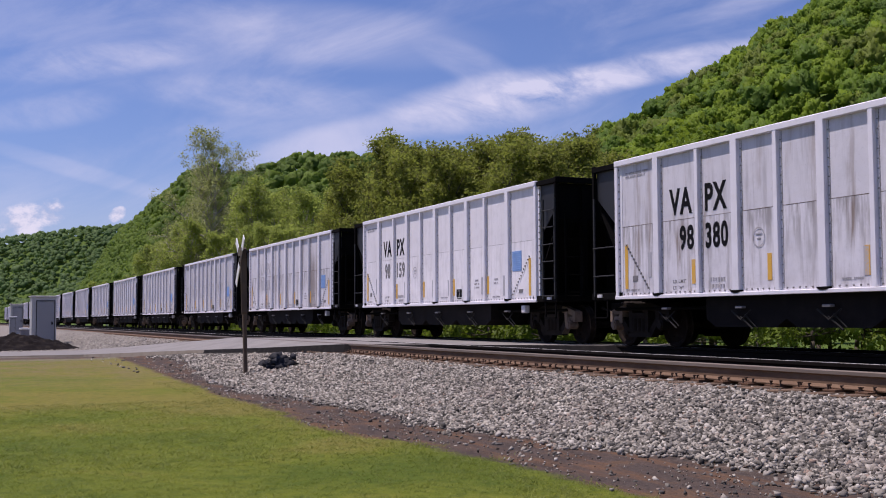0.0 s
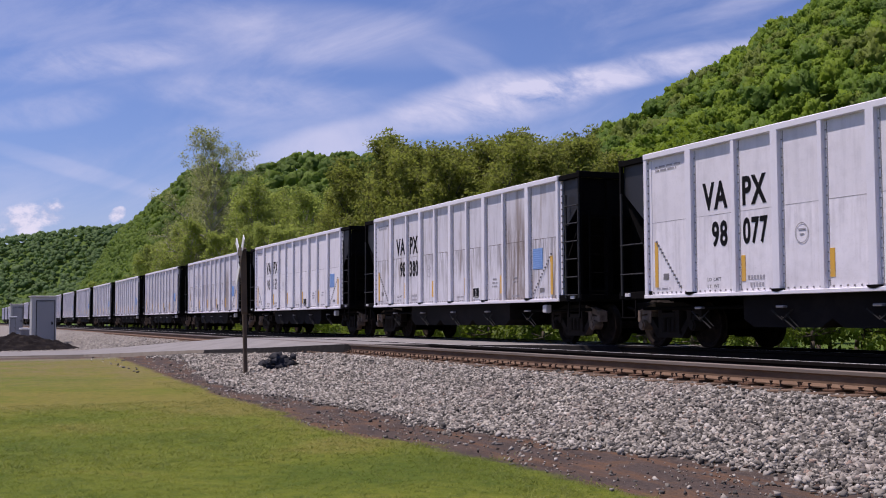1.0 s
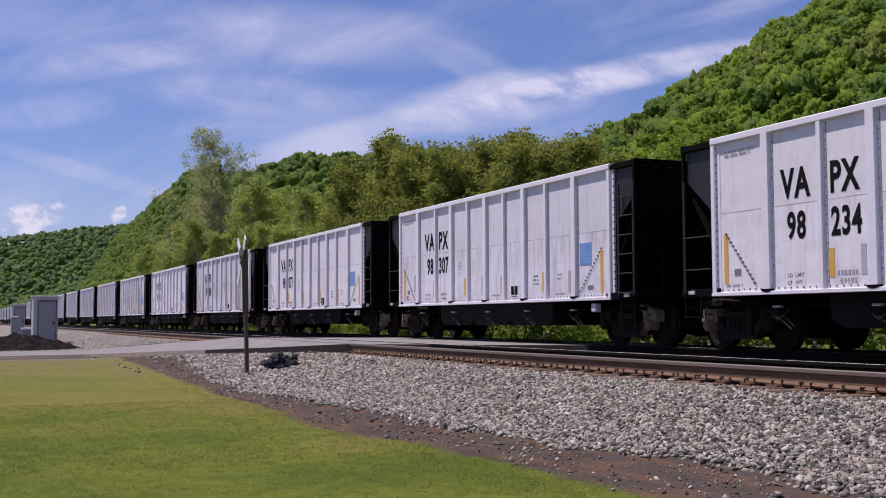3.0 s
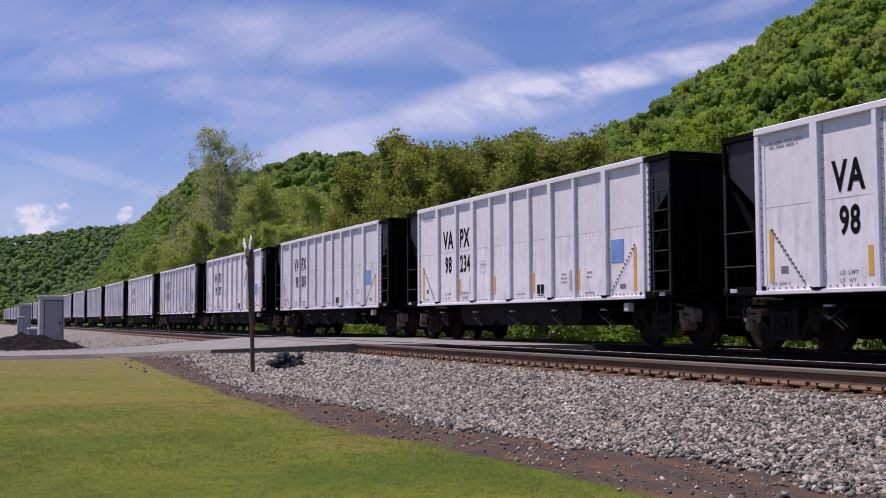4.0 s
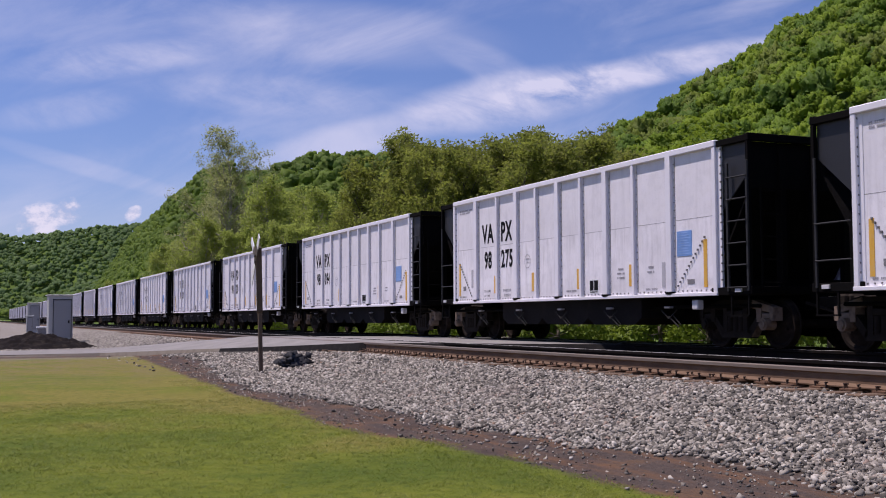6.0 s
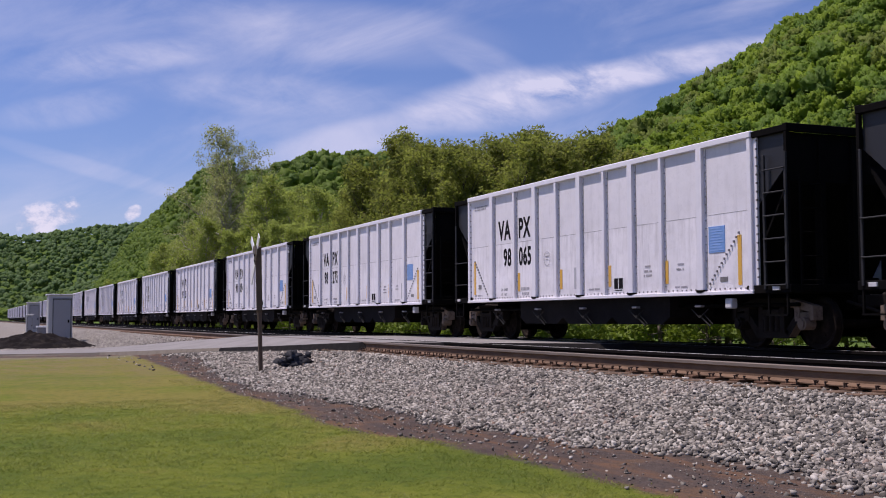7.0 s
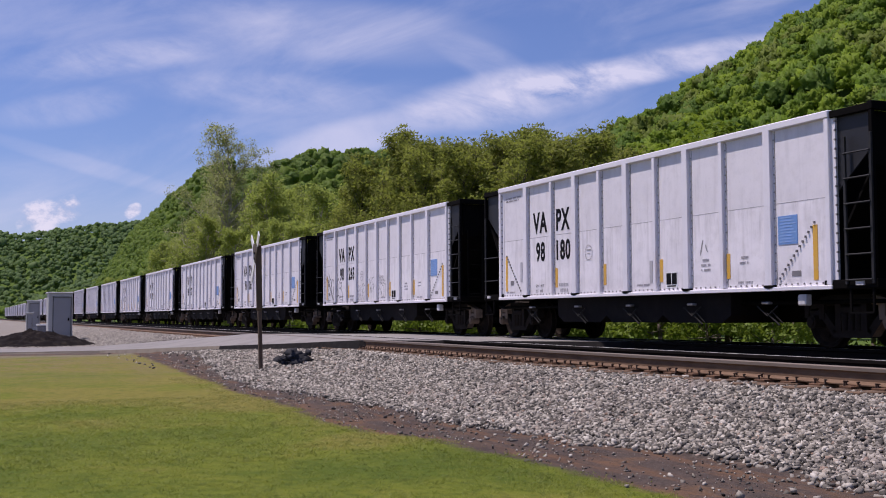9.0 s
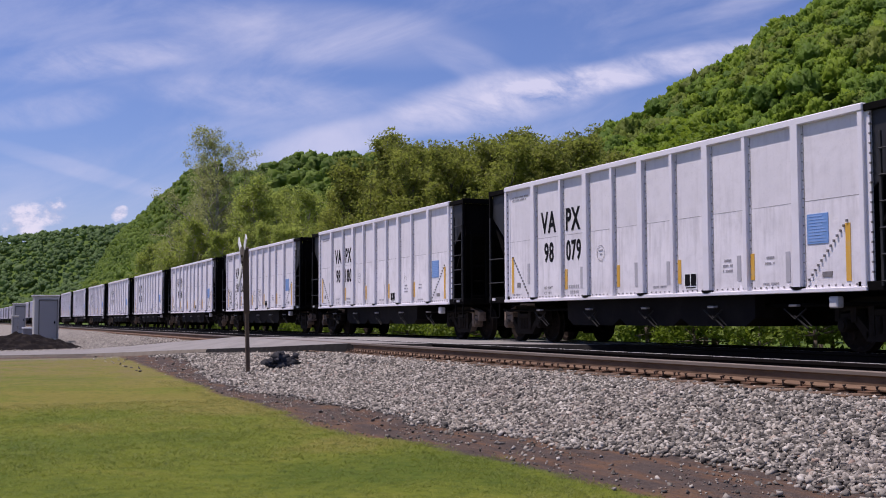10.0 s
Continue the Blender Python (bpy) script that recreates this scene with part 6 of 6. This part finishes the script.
# ---- ballast and grass ----
def axis_turn(ax, ay, az, angle):
    """Turning matrices about the given unit axes."""
    c, s, k = np.cos(angle), np.sin(angle), 1 - np.cos(angle)
    return np.stack([np.stack([c + ax * ax * k, ax * ay * k - az * s, ax * az * k + ay * s], 1),
                     np.stack([ay * ax * k + az * s, c + ay * ay * k, ay * az * k - ax * s], 1),
                     np.stack([az * ax * k - ay * s, az * ay * k + ax * s, c + az * az * k], 1)], 1)


def build_stones(name, label, seed, boxes):
    """Angular crushed stones: broken six-sided blocks, tilted every way."""
    rng = np.random.default_rng(seed)
    block = np.array([[x, y, z] for x in (-1, 1) for y in (-1, 1) for z in (-1, 1)], float)
    tris = np.array([[0, 1, 3], [0, 3, 2], [4, 6, 7], [4, 7, 5], [0, 4, 5], [0, 5, 1], [2, 3, 7], [2, 7, 6], [0, 2, 6], [0, 6, 4], [1, 5, 7], [1, 7, 3]])
    vs, fs, base = [], [], 0
    for x0, x1, y0, y1, n, r in boxes:
        x, y = rng.uniform(x0, x1, n), rng.uniform(y0, y1, n)
        toe = np.where(x < -46, 1.0, edge_at(BALLAST_TOE, x))
        ok = (rng.random(n) < np.clip((y - toe) / 0.45 + 0.22 * np.sin(x * 1.7) + 0.15 * np.sin(x * 5.1 + 4 * y), 0.004, 1))
        ok &= ~road_covers(x, y) & ~road_covers(x, y + 0.35) & ~road_covers(x - 0.5, y)
        x, y = x[ok], y[ok]
        n = len(x)
        z = land(x, y) + rng.uniform(-1.0, 1.0, n) * r
        s = r * rng.lognormal(0, 0.19, n)
        c = block[None] * np.array([1.15, 0.80, 0.56]) * rng.uniform(0.7, 1.25, (n, 1, 3)) + rng.normal(size=(n, 8, 3)) * 0.24
        a, lean, way = rng.uniform(0, 6.283, n), rng.normal(size=n) * 1.1, rng.uniform(0, 6.283, n)
        spin = axis_turn(np.zeros(n), np.zeros(n), np.ones(n), a)
        tilt = axis_turn(np.cos(way), np.sin(way), np.zeros(n), lean)
        c = np.einsum("nij,njk,nlk->nli", tilt, spin, c) * s[:, None, None] * 0.98
        v = c + np.stack([x, y, z], 1)[:, None, :]
        vs.append(v.reshape(-1, 3))
        fs.append((np.arange(n)[:, None, None] * 8 + tris[None]).reshape(-1, 3) + base)
        base += n * 8
    ob = new(name, soup(name, np.concatenate(vs), np.concatenate(fs), STONE))
    tagged(ob, label, "ballast", kind="stuff")


def road_covers(x, y):
    ny, nx = [p[1] for p in ROAD_NEAR], [p[0] for p in ROAD_NEAR]
    fy, fx = [p[1] for p in ROAD_FAR], [p[0] for p in ROAD_FAR]
    return (x < np.interp(y, ny, nx) + 0.45) & (x > np.interp(y, fy, fx) - 0.1)


build_stones("ballast", "grey crushed limestone ballast sloping down from the track", 41,
             [(-22, -3, 4.9, 8.8, 98000, 0.0205), (-45, -22, 4.6, 8.8, 62000, 0.0275), (-90, -45, 1.0, 8.75, 60000, 0.035), (-30, 0, 8.75, 9.05, 4000, 0.026), (-40, 0, 9.5, 13.2, 6000, 0.036), (-60, 0, 13.2, 18.6, 6000, 0.04)])


def build_grit():
    """Small loose chips strewn over the bare dirt strip."""
    rng = np.random.default_rng(43)
    n = 12000
    x, y = rng.uniform(-34, -3, n), rng.uniform(4.4, 6.2, n)
    keep = (y > edge_at(LAWN_EDGE, x) + 0.08) & (rng.random(n) < 0.15 + 0.35 * (np.sin(x * 2.1 + y * 3) > 0.1)) & ~road_covers(x, y)
    x, y = x[keep], y[keep]
    n = len(x)
    tet = np.array([[1, 1, 1], [1, -1, -1], [-1, 1, -1], [-1, -1, 1]], float)
    c = tet[None] * np.array([1.2, 0.9, 0.5]) + rng.normal(size=(n, 4, 3)) * 0.3
    c = np.einsum("nij,nkj->nki", turns(rng, n), c) * (0.009 * rng.lognormal(0, 0.45, n))[:, None, None]
    v = c + np.stack([x, y, land(x, y) + 0.006], 1)[:, None, :]
    f = (np.arange(n)[:, None, None] * 4 + np.array([[0, 1, 2], [0, 3, 1], [0, 2, 3], [1, 3, 2]])[None]).reshape(-1, 3)
    tagged(new("stone_chips", soup("stone_chips", v.reshape(-1, 3), f, STONE)), "small grey stone chips strewn over bare dirt", "gravel", kind="stuff")


build_grit()


def build_grass(name, label, seed, boxes):
    rng = np.random.default_rng(seed)
    vs, base = [], 0
    for x0, x1, y0, y1, n, h, w in boxes:
        per = 12
        spread = 2.2 * h
        x = np.repeat(rng.uniform(x0, x1, n // per), per)
        y = np.repeat(rng.uniform(y0, y1, n // per), per)
        n = len(x)
        x, y = x + rng.normal(size=n) * spread, y + rng.normal(size=n) * spread
        lim = edge_at(LAWN_EDGE, x) + 0.05 * np.sin(x * 3.7 + 1) + 0.05 * np.sin(x * 9.1)
        ok = (y < lim + rng.normal(size=n) * 0.09) & ~road_covers(x, y)
        x, y = x[ok], y[ok]
        n = len(x)
        z = land(x, y)
        a = rng.uniform(0, 6.28, n)
        hh = h * rng.uniform(0.5, 1.3, n)
        lean = rng.normal(size=(n, 2)) * 1.8 * hh[:, None]
        dx, dy = np.cos(a) * w, np.sin(a) * w
        v = np.stack([np.stack([x - dx, y - dy, z - 0.01], 1), np.stack([x + dx, y + dy, z - 0.01], 1), np.stack([x + lean[:, 0], y + lean[:, 1], z + hh], 1)], 1)
        vs.append(v.reshape(-1, 3))
    v = np.concatenate(vs)
    ob = new(name, soup(name, v, np.arange(len(v)).reshape(-1, 3), BLADE))
    tagged(ob, label, "grass", kind="stuff")


build_grass("grass", "short mown lawn grass, green with yellowed patches", 51,
            [(-14, -4, 4.2, 5.3, 9000, 0.028, 0.005), (-26, -14, 4.1, 5.2, 3600, 0.028, 0.007), (-11, -4, -1.2, 5.2, 60000, 0.017, 0.0045), (-20, -11, -1.2, 5.2, 50000, 0.024, 0.007)])
build_tracks()

# ---- movement ----
TRAVEL = [(0.0, 0.03), (1.0, 15.10), (2.5, 37.72), (4.5, 67.87), (5.5, 82.96), (7.5, 113.20), (9.0, 135.96), (10.0, 151.06)]


def travelled(t):
    return float(np.interp(t, [a for a, _ in TRAVEL], [b for _, b in TRAVEL]))


def motions():
    for car, x in CARS:
        walk(car, [(t, pose(x - d, TRAIN_TRACK, 0)) for t, d in TRAVEL])
    times = [k / FPS for k in range(int(10 * FPS) + 1)]
    spin = [(t, -math.degrees(travelled(t) / 0.457)) for t in times]
    for w, dx in WHEELSETS:
        walk(w, [(t, pose(dx, 0, 0.457, 0, a, 0)) for t, a in spin])


motions()
